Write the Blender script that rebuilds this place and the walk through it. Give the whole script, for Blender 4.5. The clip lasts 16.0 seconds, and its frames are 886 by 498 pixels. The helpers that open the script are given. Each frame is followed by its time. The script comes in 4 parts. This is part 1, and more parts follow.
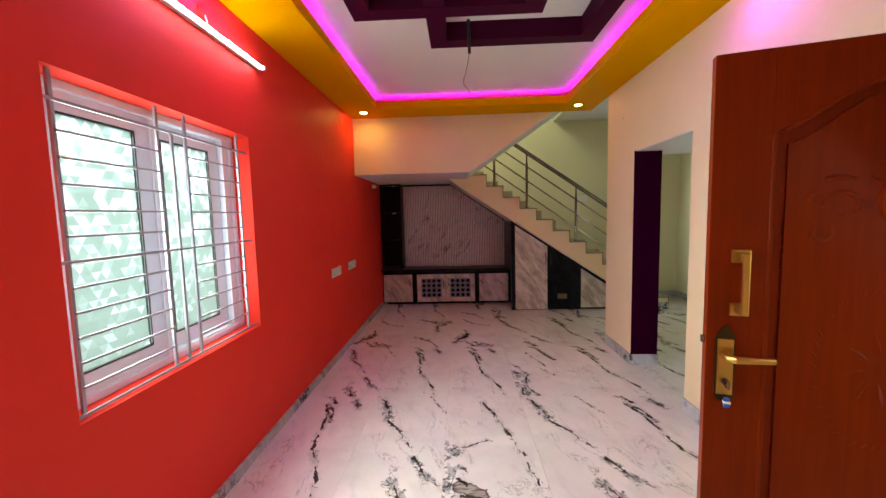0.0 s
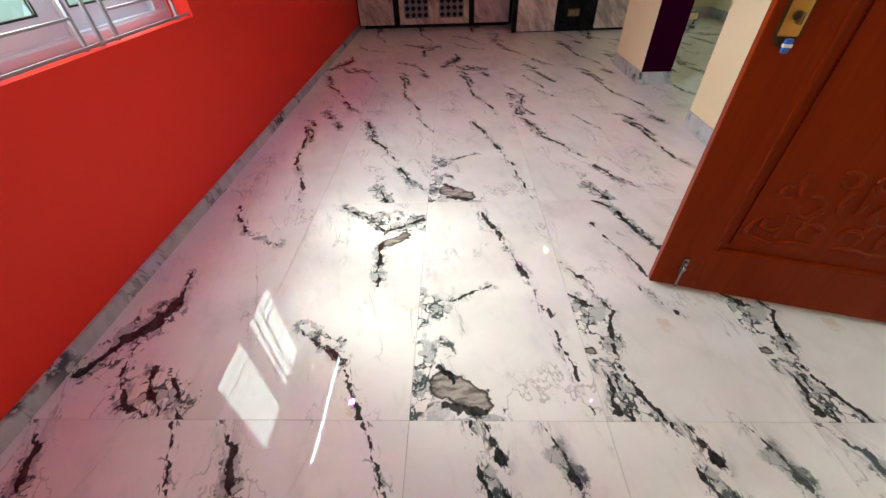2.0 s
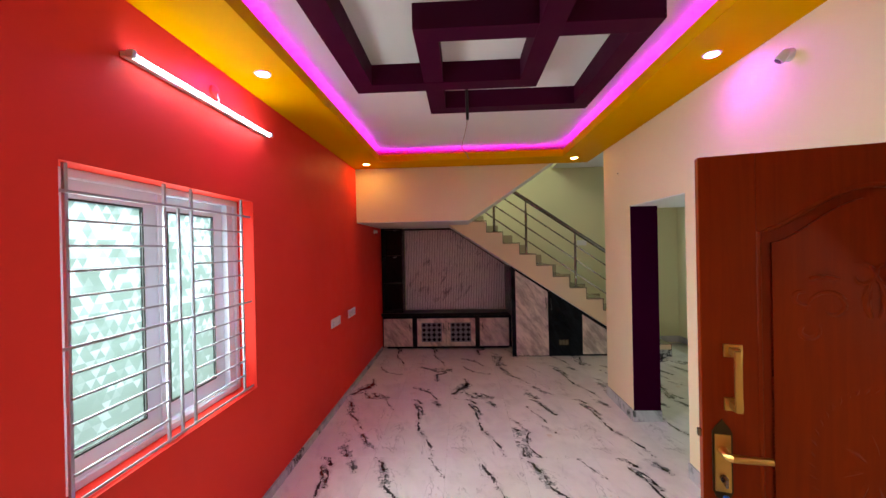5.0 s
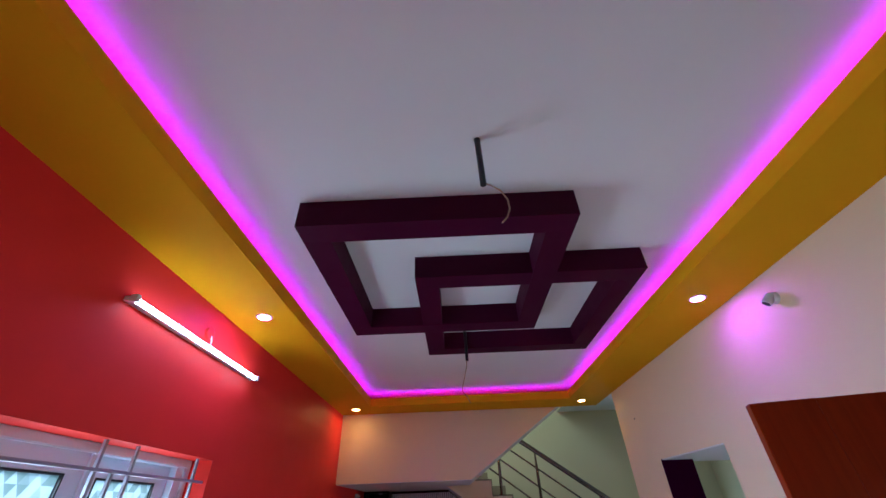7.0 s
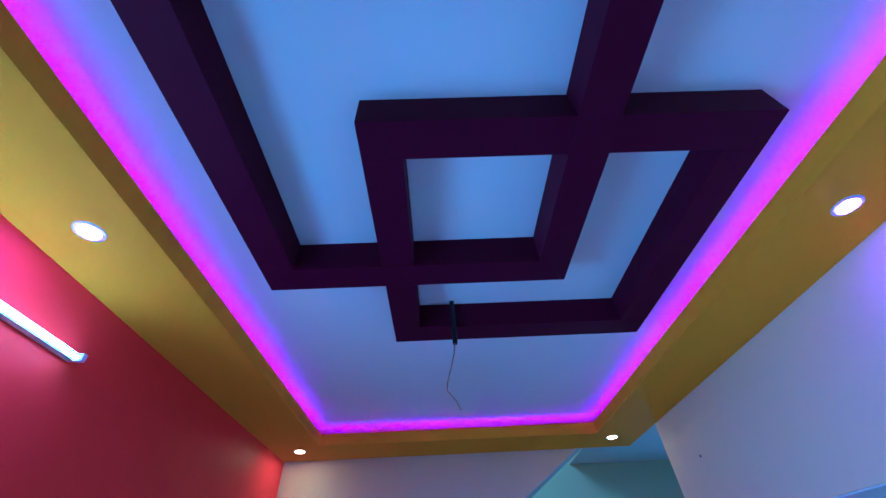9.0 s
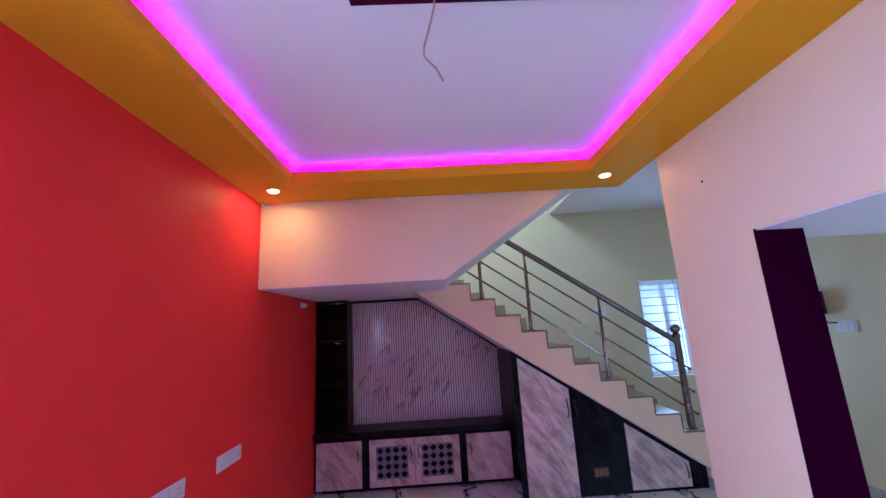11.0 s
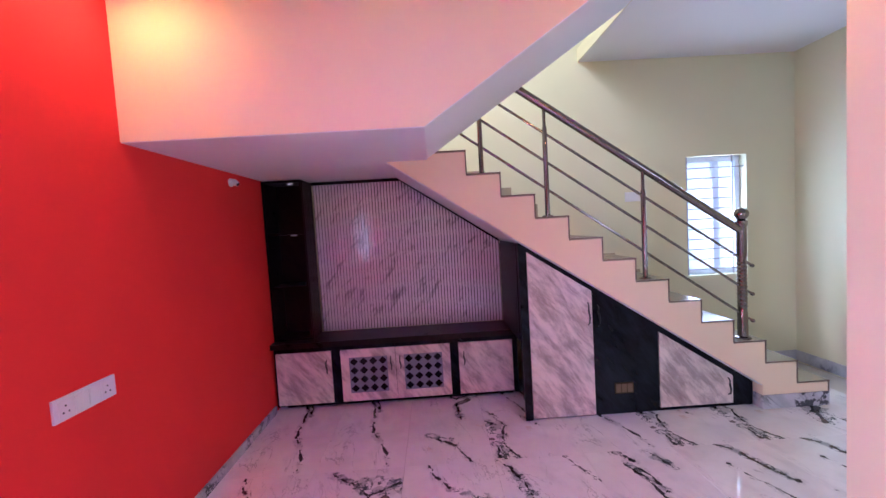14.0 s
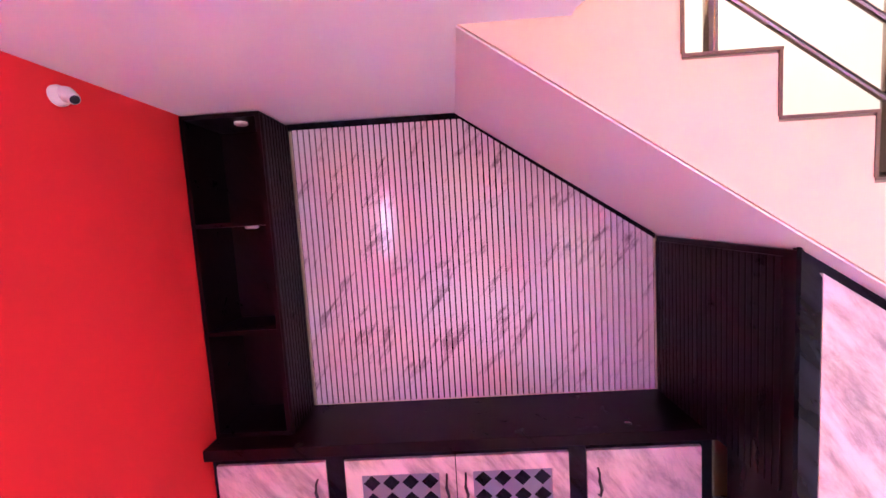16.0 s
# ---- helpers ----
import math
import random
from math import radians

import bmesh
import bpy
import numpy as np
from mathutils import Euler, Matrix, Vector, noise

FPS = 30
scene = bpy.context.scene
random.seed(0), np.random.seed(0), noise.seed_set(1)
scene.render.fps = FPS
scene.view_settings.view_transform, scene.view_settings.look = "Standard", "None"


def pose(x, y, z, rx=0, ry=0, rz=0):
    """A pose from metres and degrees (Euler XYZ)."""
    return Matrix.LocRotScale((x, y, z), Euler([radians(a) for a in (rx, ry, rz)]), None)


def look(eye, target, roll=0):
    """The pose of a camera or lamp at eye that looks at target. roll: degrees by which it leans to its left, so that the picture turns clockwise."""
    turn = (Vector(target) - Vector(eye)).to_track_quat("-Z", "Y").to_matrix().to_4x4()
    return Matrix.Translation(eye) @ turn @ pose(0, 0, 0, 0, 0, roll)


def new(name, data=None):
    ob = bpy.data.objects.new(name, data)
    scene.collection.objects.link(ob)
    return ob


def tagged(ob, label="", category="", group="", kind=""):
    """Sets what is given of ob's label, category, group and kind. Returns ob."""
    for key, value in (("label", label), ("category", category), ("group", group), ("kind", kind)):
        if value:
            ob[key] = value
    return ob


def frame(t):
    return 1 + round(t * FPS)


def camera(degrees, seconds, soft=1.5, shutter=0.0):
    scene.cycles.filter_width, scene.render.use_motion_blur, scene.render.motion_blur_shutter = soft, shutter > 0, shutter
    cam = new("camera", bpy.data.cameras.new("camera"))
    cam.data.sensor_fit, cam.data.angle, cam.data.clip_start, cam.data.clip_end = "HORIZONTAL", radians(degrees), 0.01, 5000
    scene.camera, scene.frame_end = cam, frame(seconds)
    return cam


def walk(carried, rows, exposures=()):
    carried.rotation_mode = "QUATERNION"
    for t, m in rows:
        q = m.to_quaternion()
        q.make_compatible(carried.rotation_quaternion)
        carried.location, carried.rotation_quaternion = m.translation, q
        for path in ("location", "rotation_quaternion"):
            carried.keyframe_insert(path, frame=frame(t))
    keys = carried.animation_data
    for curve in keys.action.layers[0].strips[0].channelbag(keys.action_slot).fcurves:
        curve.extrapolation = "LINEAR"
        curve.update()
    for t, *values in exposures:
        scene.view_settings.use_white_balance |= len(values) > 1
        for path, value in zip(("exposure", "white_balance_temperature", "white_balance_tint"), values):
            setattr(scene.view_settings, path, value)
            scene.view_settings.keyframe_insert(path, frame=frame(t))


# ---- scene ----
K = 1.034  # metres to one unit of the plan in which this place is drawn
cam = camera(98.6, 16.0)
PATH = [
    (0, (0.032, 0.016, 1.476), (-0.056, 2.006, 1.299), -1.4),
    (0.5, (0.034, 0.047, 1.468), (-0.044, 2.038, 1.292), -1.5),
    (1, (0.039, 0.101, 1.403), (-0.029, 2.061, 1.012), -1.6),
    (1.5, (0.045, 0.14, 1.287), (-0.019, 1.947, 0.432), -1.9),
    (2, (0.053, 0.167, 1.12), (-0.013, 1.684, -0.181), -2.2),
    (2.5, (0.077, 0.179, 1.025), (-0.007, 1.343, -0.6), -3.0),
    (3, (0.087, 0.191, 1.066), (-0.006, 1.212, -0.651), -3.2),
    (3.5, (0.097, 0.212, 1.291), (-0.012, 1.34, -0.357), -3.0),
    (4, (0.072, 0.151, 1.484), (-0.038, 1.81, 0.372), -1.6),
    (4.5, (0.049, 0.05, 1.584), (-0.053, 1.983, 1.081), -1.2),
    (5, (0.06, -0.004, 1.666), (-0.034, 1.993, 1.659), -1.2),
    (5.2, (0.063, -0.02, 1.679), (-0.024, 1.973, 1.827), -1.3),
    (7.3, (0.019, 0.223, 1.72), (0.01, 1.809, 2.938), -2.4),
    (7.5, (0.032, 0.358, 1.725), (0.035, 1.914, 2.981), -2.5),
    (8, (0.045, 0.68, 1.752), (0.068, 2.144, 3.113), -3.0),
    (8.2, (0.031, 0.814, 1.753), (0.059, 2.254, 3.141), -3.0),
    (10.3, (0.096, 1.764, 1.773), (0.167, 3.509, 2.748), -3.6),
    (10.5, (0.081, 1.797, 1.737), (0.155, 3.623, 2.551), -3.5),
    (11, (0.074, 1.867, 1.649), (0.137, 3.827, 2.043), -3.4),
    (11.5, (0.094, 1.89, 1.589), (0.143, 3.887, 1.69), -3.3),
    (12, (0.115, 1.917, 1.558), (0.168, 3.916, 1.535), -3.4),
    (12.5, (0.137, 1.971, 1.542), (0.193, 3.968, 1.458), -3.3),
    (13, (0.143, 2.165, 1.521), (0.196, 4.161, 1.411), -3.3),
    (13.5, (0.117, 2.529, 1.523), (0.183, 4.524, 1.41), -3.3),
    (14, (0.183, 2.962, 1.514), (0.229, 4.958, 1.402), -3.4),
    (14.5, (0.178, 3.397, 1.484), (0.188, 5.394, 1.383), -3.3),
    (15, (0.125, 3.84, 1.520), (0.096, 5.845, 1.372), -3.5),
    (15.5, (0.044, 4.297, 1.527), (-0.047, 6.295, 1.357), -3.5),
    (16, (-0.158, 4.701, 1.520), (-0.221, 6.712, 1.346), -3.6),
]
EXPOSURES = [
    (0.0, 0.06, 7200, -4),
    (1.5, 0.05, 7000, -7),
    (3.0, -0.10, 6250, -16),
    (4.0, -0.03, 6900, -6),
    (5.2, 0.0, 6700, -4),
    (7.3, -0.72, 4600, -1),
    (7.6, -0.76, 4000, -2),
    (8.0, -0.82, 2800, -5),
    (8.4, -0.82, 2800, -5),
    (10.3, 0.05, 3800, 10),
    (11.0, 0.40, 4450, 20),
    (12.0, 0.76, 4750, 21),
    (13.5, 0.96, 4850, 26),
    (14.0, 1.10, 5050, 31),
    (14.6, 1.38, 5450, 40),
    (15.2, 1.72, 5550, 46),
    (16.0, 2.50, 5700, 58),
]
walk(cam, [(t, look([K * c for c in eye], [K * c for c in target], roll)) for t, eye, target, roll in PATH], EXPOSURES)

# ---- light: sky, sun, the panes that hand the sky's light on, and added fill lamps ----
world = bpy.data.worlds.new("world")
scene.world = world
world.use_nodes = True
sky = world.node_tree.nodes.new("ShaderNodeTexSky")
sky.sky_type, sky.sun_disc = "NISHITA", False
sky.sun_elevation, sky.sun_rotation = radians(45), radians(290)
world.node_tree.links.new(sky.outputs[0], world.node_tree.nodes["Background"].inputs[0])
world.node_tree.nodes["Background"].inputs[1].default_value = 0.15
sun = new("sun", bpy.data.lights.new("sun", "SUN"))
sun.data.energy, sun.data.angle, sun.data.color = 5.0, radians(15), (1.0, 0.985, 0.96)
sun.matrix_world = look((-30, 11, 32), (0, 0, 0))


def daylight(name, eye, target, wide, high, watts, colour, spread=180):
    """An area lamp for daylight: the sky's light at an opening, or added fill."""
    lamp = new(name, bpy.data.lights.new(name, "AREA"))
    lamp.data.shape, lamp.data.size, lamp.data.size_y = "RECTANGLE", K * wide, K * high
    lamp.data.energy, lamp.data.color, lamp.data.spread = watts, colour, radians(spread)
    lamp.matrix_world = look([K * c for c in eye], [K * c for c in target])
    return lamp


daylight("window_light", (-1.74, 1.79, 1.56), (0, 1.79, 0.92), 1.25, 1.20, 72, (0.87, 0.955, 1.0), 125)
daylight("sash_light", (-1.392, 1.5015, 1.39), (0, 1.5015, 1.39), 0.335, 0.93, 11, (0.86, 0.97, 1.0))
daylight("sash_light", (-1.424, 2.033, 1.39), (0, 2.033, 1.39), 0.352, 0.93, 11, (0.86, 0.97, 1.0))
daylight("door_light", (1.648, 0.54, 1.0), (0.75, 0.54, 0.35), 0.85, 1.80, 4.5, (1.0, 0.97, 0.92))
daylight("hall_window_light", (2.92, 6.78, 1.475), (2.92, 4.5, 1.475), 0.55, 1.10, 2.6, (0.90, 0.96, 1.0))
daylight("hall_pane_light", (2.92, 6.650, 1.475), (2.92, 4.5, 1.475), 0.48, 1.04, 7, (0.74, 0.92, 1.0))
# added lamp in an unseen, assumed upper opening, to brighten the stairwell from above
daylight("stairwell_fill_light", (0.0, 4.84, 4.25), (0.6, 6.5, 2.6), 1.15, 1.05, 36, (0.97, 1.0, 0.86))
# added fill lamp before the solid hall wall, shining through the passage; no window here
daylight("hall_fill_light", (2.9, 2.02, 1.3), (0.6, 4.2, 0.9), 1.2, 1.0, 12, (0.85, 0.94, 1.0))


# ---- materials ----
def material(name, colour, rough=0.5, metal=0.0, spec=0.5):
    m = bpy.data.materials.new(name)
    m.use_nodes = True
    b = m.node_tree.nodes["Principled BSDF"]
    b.inputs["Base Color"].default_value = (*colour, 1)
    b.inputs["Roughness"].default_value, b.inputs["Metallic"].default_value = rough, metal
    b.inputs["Specular IOR Level"].default_value = spec
    return m


def node(m, kind, **values):
    n = m.node_tree.nodes.new(kind)
    for key, value in values.items():
        n.inputs[key.replace("_", " ")].default_value = value
    return n


def link(m, a, b):
    m.node_tree.links.new(a, b)


def maths(m, op, a, b=None, clamp=False):
    n = m.node_tree.nodes.new("ShaderNodeMath")
    n.operation, n.use_clamp = op, clamp
    for slot, v in ((0, a), (1, b)):
        if v is None:
            continue
        if isinstance(v, (int, float)):
            n.inputs[slot].default_value = v
        else:
            link(m, v, n.inputs[slot])
    return n.outputs[0]


def mixed(m, fac, a, b):
    n = m.node_tree.nodes.new("ShaderNodeMix")
    n.data_type = "RGBA"
    for slot, v in ((0, fac), (6, a), (7, b)):
        if isinstance(v, (int, float)):
            n.inputs[slot].default_value = v
        elif isinstance(v, tuple):
            n.inputs[slot].default_value = (*v, 1)
        else:
            link(m, v, n.inputs[slot])
    return n.outputs[2]


def ramp(m, value, low, high):
    n = m.node_tree.nodes.new("ShaderNodeMapRange")
    n.interpolation_type = "SMOOTHSTEP"
    n.inputs[1].default_value, n.inputs[2].default_value = low, high
    link(m, value, n.inputs[0])
    return n.outputs[0]


def place(m, scale=(1, 1, 1), turn=(0, 0, 0), own=False):
    if own:
        c = m.node_tree.nodes.new("ShaderNodeTexCoord").outputs["Object"]
    else:
        c = m.node_tree.nodes.new("ShaderNodeNewGeometry").outputs["Position"]
    n = m.node_tree.nodes.new("ShaderNodeMapping")
    n.inputs["Scale"].default_value = scale
    n.inputs["Rotation"].default_value = [radians(a) for a in turn]
    link(m, c, n.inputs[0])
    return n.outputs[0]


def noisy(m, where, scale, detail=4.0, rough=0.55, warp=0.0):
    n = node(m, "ShaderNodeTexNoise", Scale=scale, Detail=detail, Roughness=rough, Distortion=warp)
    link(m, where, n.inputs["Vector"])
    return n.outputs["Fac"]


def bump(m, height, strength, distance=0.002):
    n = node(m, "ShaderNodeBump", Strength=strength, Distance=distance)
    link(m, height, n.inputs["Height"])
    link(m, n.outputs[0], m.node_tree.nodes["Principled BSDF"].inputs["Normal"])


def shader(m):
    return m.node_tree.nodes["Principled BSDF"]


def paint(name, colour, rough=0.45, vary=0.08, spec=0.15):
    """Rolled wall paint: slow unevenness of tone, fine roller stipple."""
    m = material(name, colour, rough, spec=spec)
    p = place(m)
    slow, fine = noisy(m, p, 1.3, 5), noisy(m, p, 230, 3)
    dark = tuple(c * (1 - vary) for c in colour)
    light = tuple(min(1, c * (1 + vary)) for c in colour)
    link(m, mixed(m, slow, dark, light), shader(m).inputs["Base Color"])
    link(m, maths(m, "ADD", maths(m, "MULTIPLY", noisy(m, p, 6, 4), 0.2), rough - 0.1), shader(m).inputs["Roughness"])
    bump(m, maths(m, "ADD", maths(m, "MULTIPLY", fine, 0.4), slow), 0.25, 0.0012)
    return m


RED = paint("red_paint", (0.80, 0.041, 0.030), 0.5, spec=0.1)
CREAM = paint("cream_paint", (0.82, 0.67, 0.46), 0.5, 0.04)
YELLOW = paint("pale_yellow_paint", (0.70, 0.67, 0.44), 0.5, 0.04)
WHITE = paint("white_ceiling_paint", (0.80, 0.80, 0.80), 0.6, 0.03)
ORANGE = paint("orange_paint", (0.72, 0.37, 0.0003), 0.6, 0.06, 0.02)
PURPLE = paint("dark_purple_paint", (0.046, 0.001, 0.019), 0.6, 0.1, 0.08)
VIOLET = paint("violet_black_paint", (0.024, 0.0006, 0.013), 0.65, 0.1, 0.0)
PLASTER = paint("outside_plaster", (0.55, 0.52, 0.46), 0.8, 0.1)


def vector(m, op, a, b=None, scalar=None):
    n = m.node_tree.nodes.new("ShaderNodeVectorMath")
    n.operation = op
    for slot, v in ((0, a), (1, b)):
        if isinstance(v, tuple):
            n.inputs[slot].default_value = v
        elif v is not None:
            link(m, v, n.inputs[slot])
    if scalar is not None:
        if isinstance(scalar, (int, float)):
            n.inputs["Scale"].default_value = scalar
        else:
            link(m, scalar, n.inputs["Scale"])
    return n.outputs["Value"] if op in ("LENGTH", "DOT_PRODUCT", "DISTANCE") else n.outputs[0]


def marble_print(name, seed, veins, webs, cores=()):
    """One printed design of polished porcelain tile, drawn on the tile from its corner: black veins, webbed patches and stony cores, each piece (x, y, x, y, half width)."""
    m = material(name, (0.7, 0.7, 0.7), 0.03, spec=0.5)
    here = m.node_tree.nodes.new("ShaderNodeTexCoord").outputs["Object"]
    own = vector(m, "ADD", here, (seed * 3.1, seed * 1.7, seed * 5.3))
    slant = m.node_tree.nodes.new("ShaderNodeCombineXYZ")
    link(m, vector(m, "DOT_PRODUCT", own, (0.96, 0.28, 0.0)), slant.inputs[0])
    link(m, vector(m, "DOT_PRODUCT", own, (-0.10, 0.35, 0.0)), slant.inputs[1])
    along = slant.outputs[0]
    bent = here
    for scale, detail, reach in ((9.0, 2.0, 0.050), (38.0, 4.0, 0.026)):
        n = node(m, "ShaderNodeTexNoise", Scale=scale, Detail=detail, Roughness=0.6)
        link(m, own, n.inputs["Vector"])
        bent = vector(m, "ADD", bent, vector(m, "SCALE", vector(m, "SUBTRACT", n.outputs["Color"], (0.5, 0.5, 0.5)), scalar=reach))
    bent = vector(m, "MULTIPLY", bent, (1, 1, 0))

    def flip(v):
        return maths(m, "SUBTRACT", 1.0, v)

    def field(pieces):
        """Signed distance to the nearest piece."""
        near = None
        for x0, y0, x1, y1, r in pieces:
            a, d = Vector((x0, y0, 0)) * K, Vector((x1 - x0, y1 - y0, 0)) * K
            rel = vector(m, "SUBTRACT", bent, tuple(a))
            h = maths(m, "DIVIDE", vector(m, "DOT_PRODUCT", rel, tuple(d)), d.length_squared, clamp=True)
            gap = maths(m, "SUBTRACT", vector(m, "DISTANCE", rel, vector(m, "SCALE", tuple(d), scalar=h)), r)
            near = gap if near is None else maths(m, "MINIMUM", near, gap)
        return near

    # clouds, faint slanting wisps and rust-coloured freckles of the ground
    cloud = noisy(m, own, 2.6, 6, 0.6, 0.5)
    wisp = maths(m, "ABSOLUTE", maths(m, "SUBTRACT", noisy(m, along, 4.6, 6, 0.6, 0.6), 0.5))
    faint = maths(m, "MULTIPLY", ramp(m, noisy(m, own, 3.2, 4), 0.46, 0.62), 0.50)
    base = mixed(m, ramp(m, cloud, 0.35, 0.7), (0.84, 0.83, 0.81), (0.73, 0.715, 0.70))
    base = mixed(m, maths(m, "MULTIPLY", ramp(m, noisy(m, own, 9, 5), 0.67, 0.75), 0.45), base, (0.62, 0.46, 0.32))
    base = mixed(m, maths(m, "MULTIPLY", ramp(m, noisy(m, along, 9, 5, 0.6), 0.52, 0.72), 0.30), base, (0.50, 0.49, 0.50))
    base = mixed(m, maths(m, "MULTIPLY", flip(ramp(m, wisp, 0.002, 0.012)), faint), base, (0.22, 0.21, 0.22))

    # webbed patches: crumpled cells, some grey-green, some dark, parted by dark lines
    swell = noisy(m, own, 22, 4, 0.65)
    web = maths(m, "ADD", field(webs), maths(m, "MULTIPLY", maths(m, "SUBTRACT", noisy(m, own, 15, 4, 0.6), 0.5), 0.12))
    zone = flip(ramp(m, web, -0.010, 0.008))
    crumple = node(m, "ShaderNodeTexNoise", Scale=16.0, Detail=4.0, Roughness=0.6)
    link(m, own, crumple.inputs["Vector"])
    spot = vector(m, "ADD", own, vector(m, "SCALE", crumple.outputs["Color"], scalar=0.10))
    cells = node(m, "ShaderNodeTexVoronoi", Scale=21.0)
    cells.feature = "DISTANCE_TO_EDGE"
    fills = node(m, "ShaderNodeTexVoronoi", Scale=21.0)
    link(m, spot, cells.inputs["Vector"])
    link(m, spot, fills.inputs["Vector"])
    tint = m.node_tree.nodes.new("ShaderNodeSeparateXYZ")
    link(m, fills.outputs["Color"], tint.inputs[0])
    line = flip(ramp(m, maths(m, "SUBTRACT", cells.outputs["Distance"], maths(m, "MULTIPLY", ramp(m, swell, 0.42, 0.70), 0.16)), 0.0, 0.035))
    line = maths(m, "MULTIPLY", line, ramp(m, noisy(m, own, 12, 3), 0.40, 0.50))
    base = mixed(m, maths(m, "MULTIPLY", maths(m, "MULTIPLY", zone, ramp(m, tint.outputs[0], 0.40, 0.60)), 0.55), base, (0.24, 0.275, 0.28))
    base = mixed(m, maths(m, "MULTIPLY", maths(m, "MULTIPLY", zone, ramp(m, noisy(m, along, 26, 5, 0.6), 0.56, 0.66)), 0.6), base, (0.10, 0.115, 0.118))
    base = mixed(m, maths(m, "MULTIPLY", maths(m, "MULTIPLY", zone, line), 0.92), base, (0.035, 0.055, 0.060))

    # veins: ragged black core that thins and breaks, loose hairs and a grey shadow beside it
    vein = field(veins)
    ragged = maths(m, "ADD", vein, maths(m, "MULTIPLY", maths(m, "SUBTRACT", noisy(m, along, 34, 5, 0.65), 0.46), 0.036))
    ragged = maths(m, "ADD", ragged, maths(m, "MULTIPLY", maths(m, "SUBTRACT", noisy(m, own, 13, 3, 0.6), 0.5), 0.060))
    ink = flip(ramp(m, ragged, -0.0015, 0.0015))
    hair = maths(m, "ABSOLUTE", maths(m, "SUBTRACT", noisy(m, along, 20, 4, 0.55, 0.5), 0.5))
    beside = flip(ramp(m, vein, 0.004, 0.034))
    hairs = maths(m, "MULTIPLY", flip(ramp(m, hair, 0.008, 0.030)), maths(m, "MULTIPLY", beside, ramp(m, swell, 0.46, 0.56)))
    shade = maths(m, "MULTIPLY", flip(ramp(m, vein, 0.0, 0.040)), ramp(m, noisy(m, along, 13, 4), 0.48, 0.66))
    base = mixed(m, maths(m, "MULTIPLY", shade, 0.45), base, (0.30, 0.31, 0.315))
    base = mixed(m, maths(m, "MULTIPLY", hairs, 0.8), base, (0.06, 0.068, 0.07))
    if cores:
        core = maths(m, "ADD", field(cores), maths(m, "MULTIPLY", maths(m, "SUBTRACT", noisy(m, own, 18, 4), 0.5), 0.05))
        grain = noisy(m, vector(m, "MULTIPLY", vector(m, "ADD", own, vector(m, "SCALE", crumple.outputs["Color"], scalar=0.05)), (1.0, 3.0, 1.0)), 14, 6, 0.6, 0.6)
        heart = mixed(m, ramp(m, grain, 0.34, 0.66), (0.44, 0.405, 0.37), (0.13, 0.115, 0.105))
        heart = mixed(m, ramp(m, core, -0.014, -0.002), heart, (0.05, 0.042, 0.040))
        base = mixed(m, flip(ramp(m, core, -0.002, 0.003)), base, heart)
    stone = mixed(m, ramp(m, noisy(m, along, 30, 3), 0.50, 0.62), (0.010, 0.011, 0.013), (0.036, 0.035, 0.034))
    base = mixed(m, maths(m, "MULTIPLY", ink, 0.96), base, stone)
    link(m, base, shader(m).inputs["Base Color"])
    link(m, maths(m, "ADD", maths(m, "MULTIPLY", cloud, 0.03), 0.012), shader(m).inputs["Roughness"])
    return m


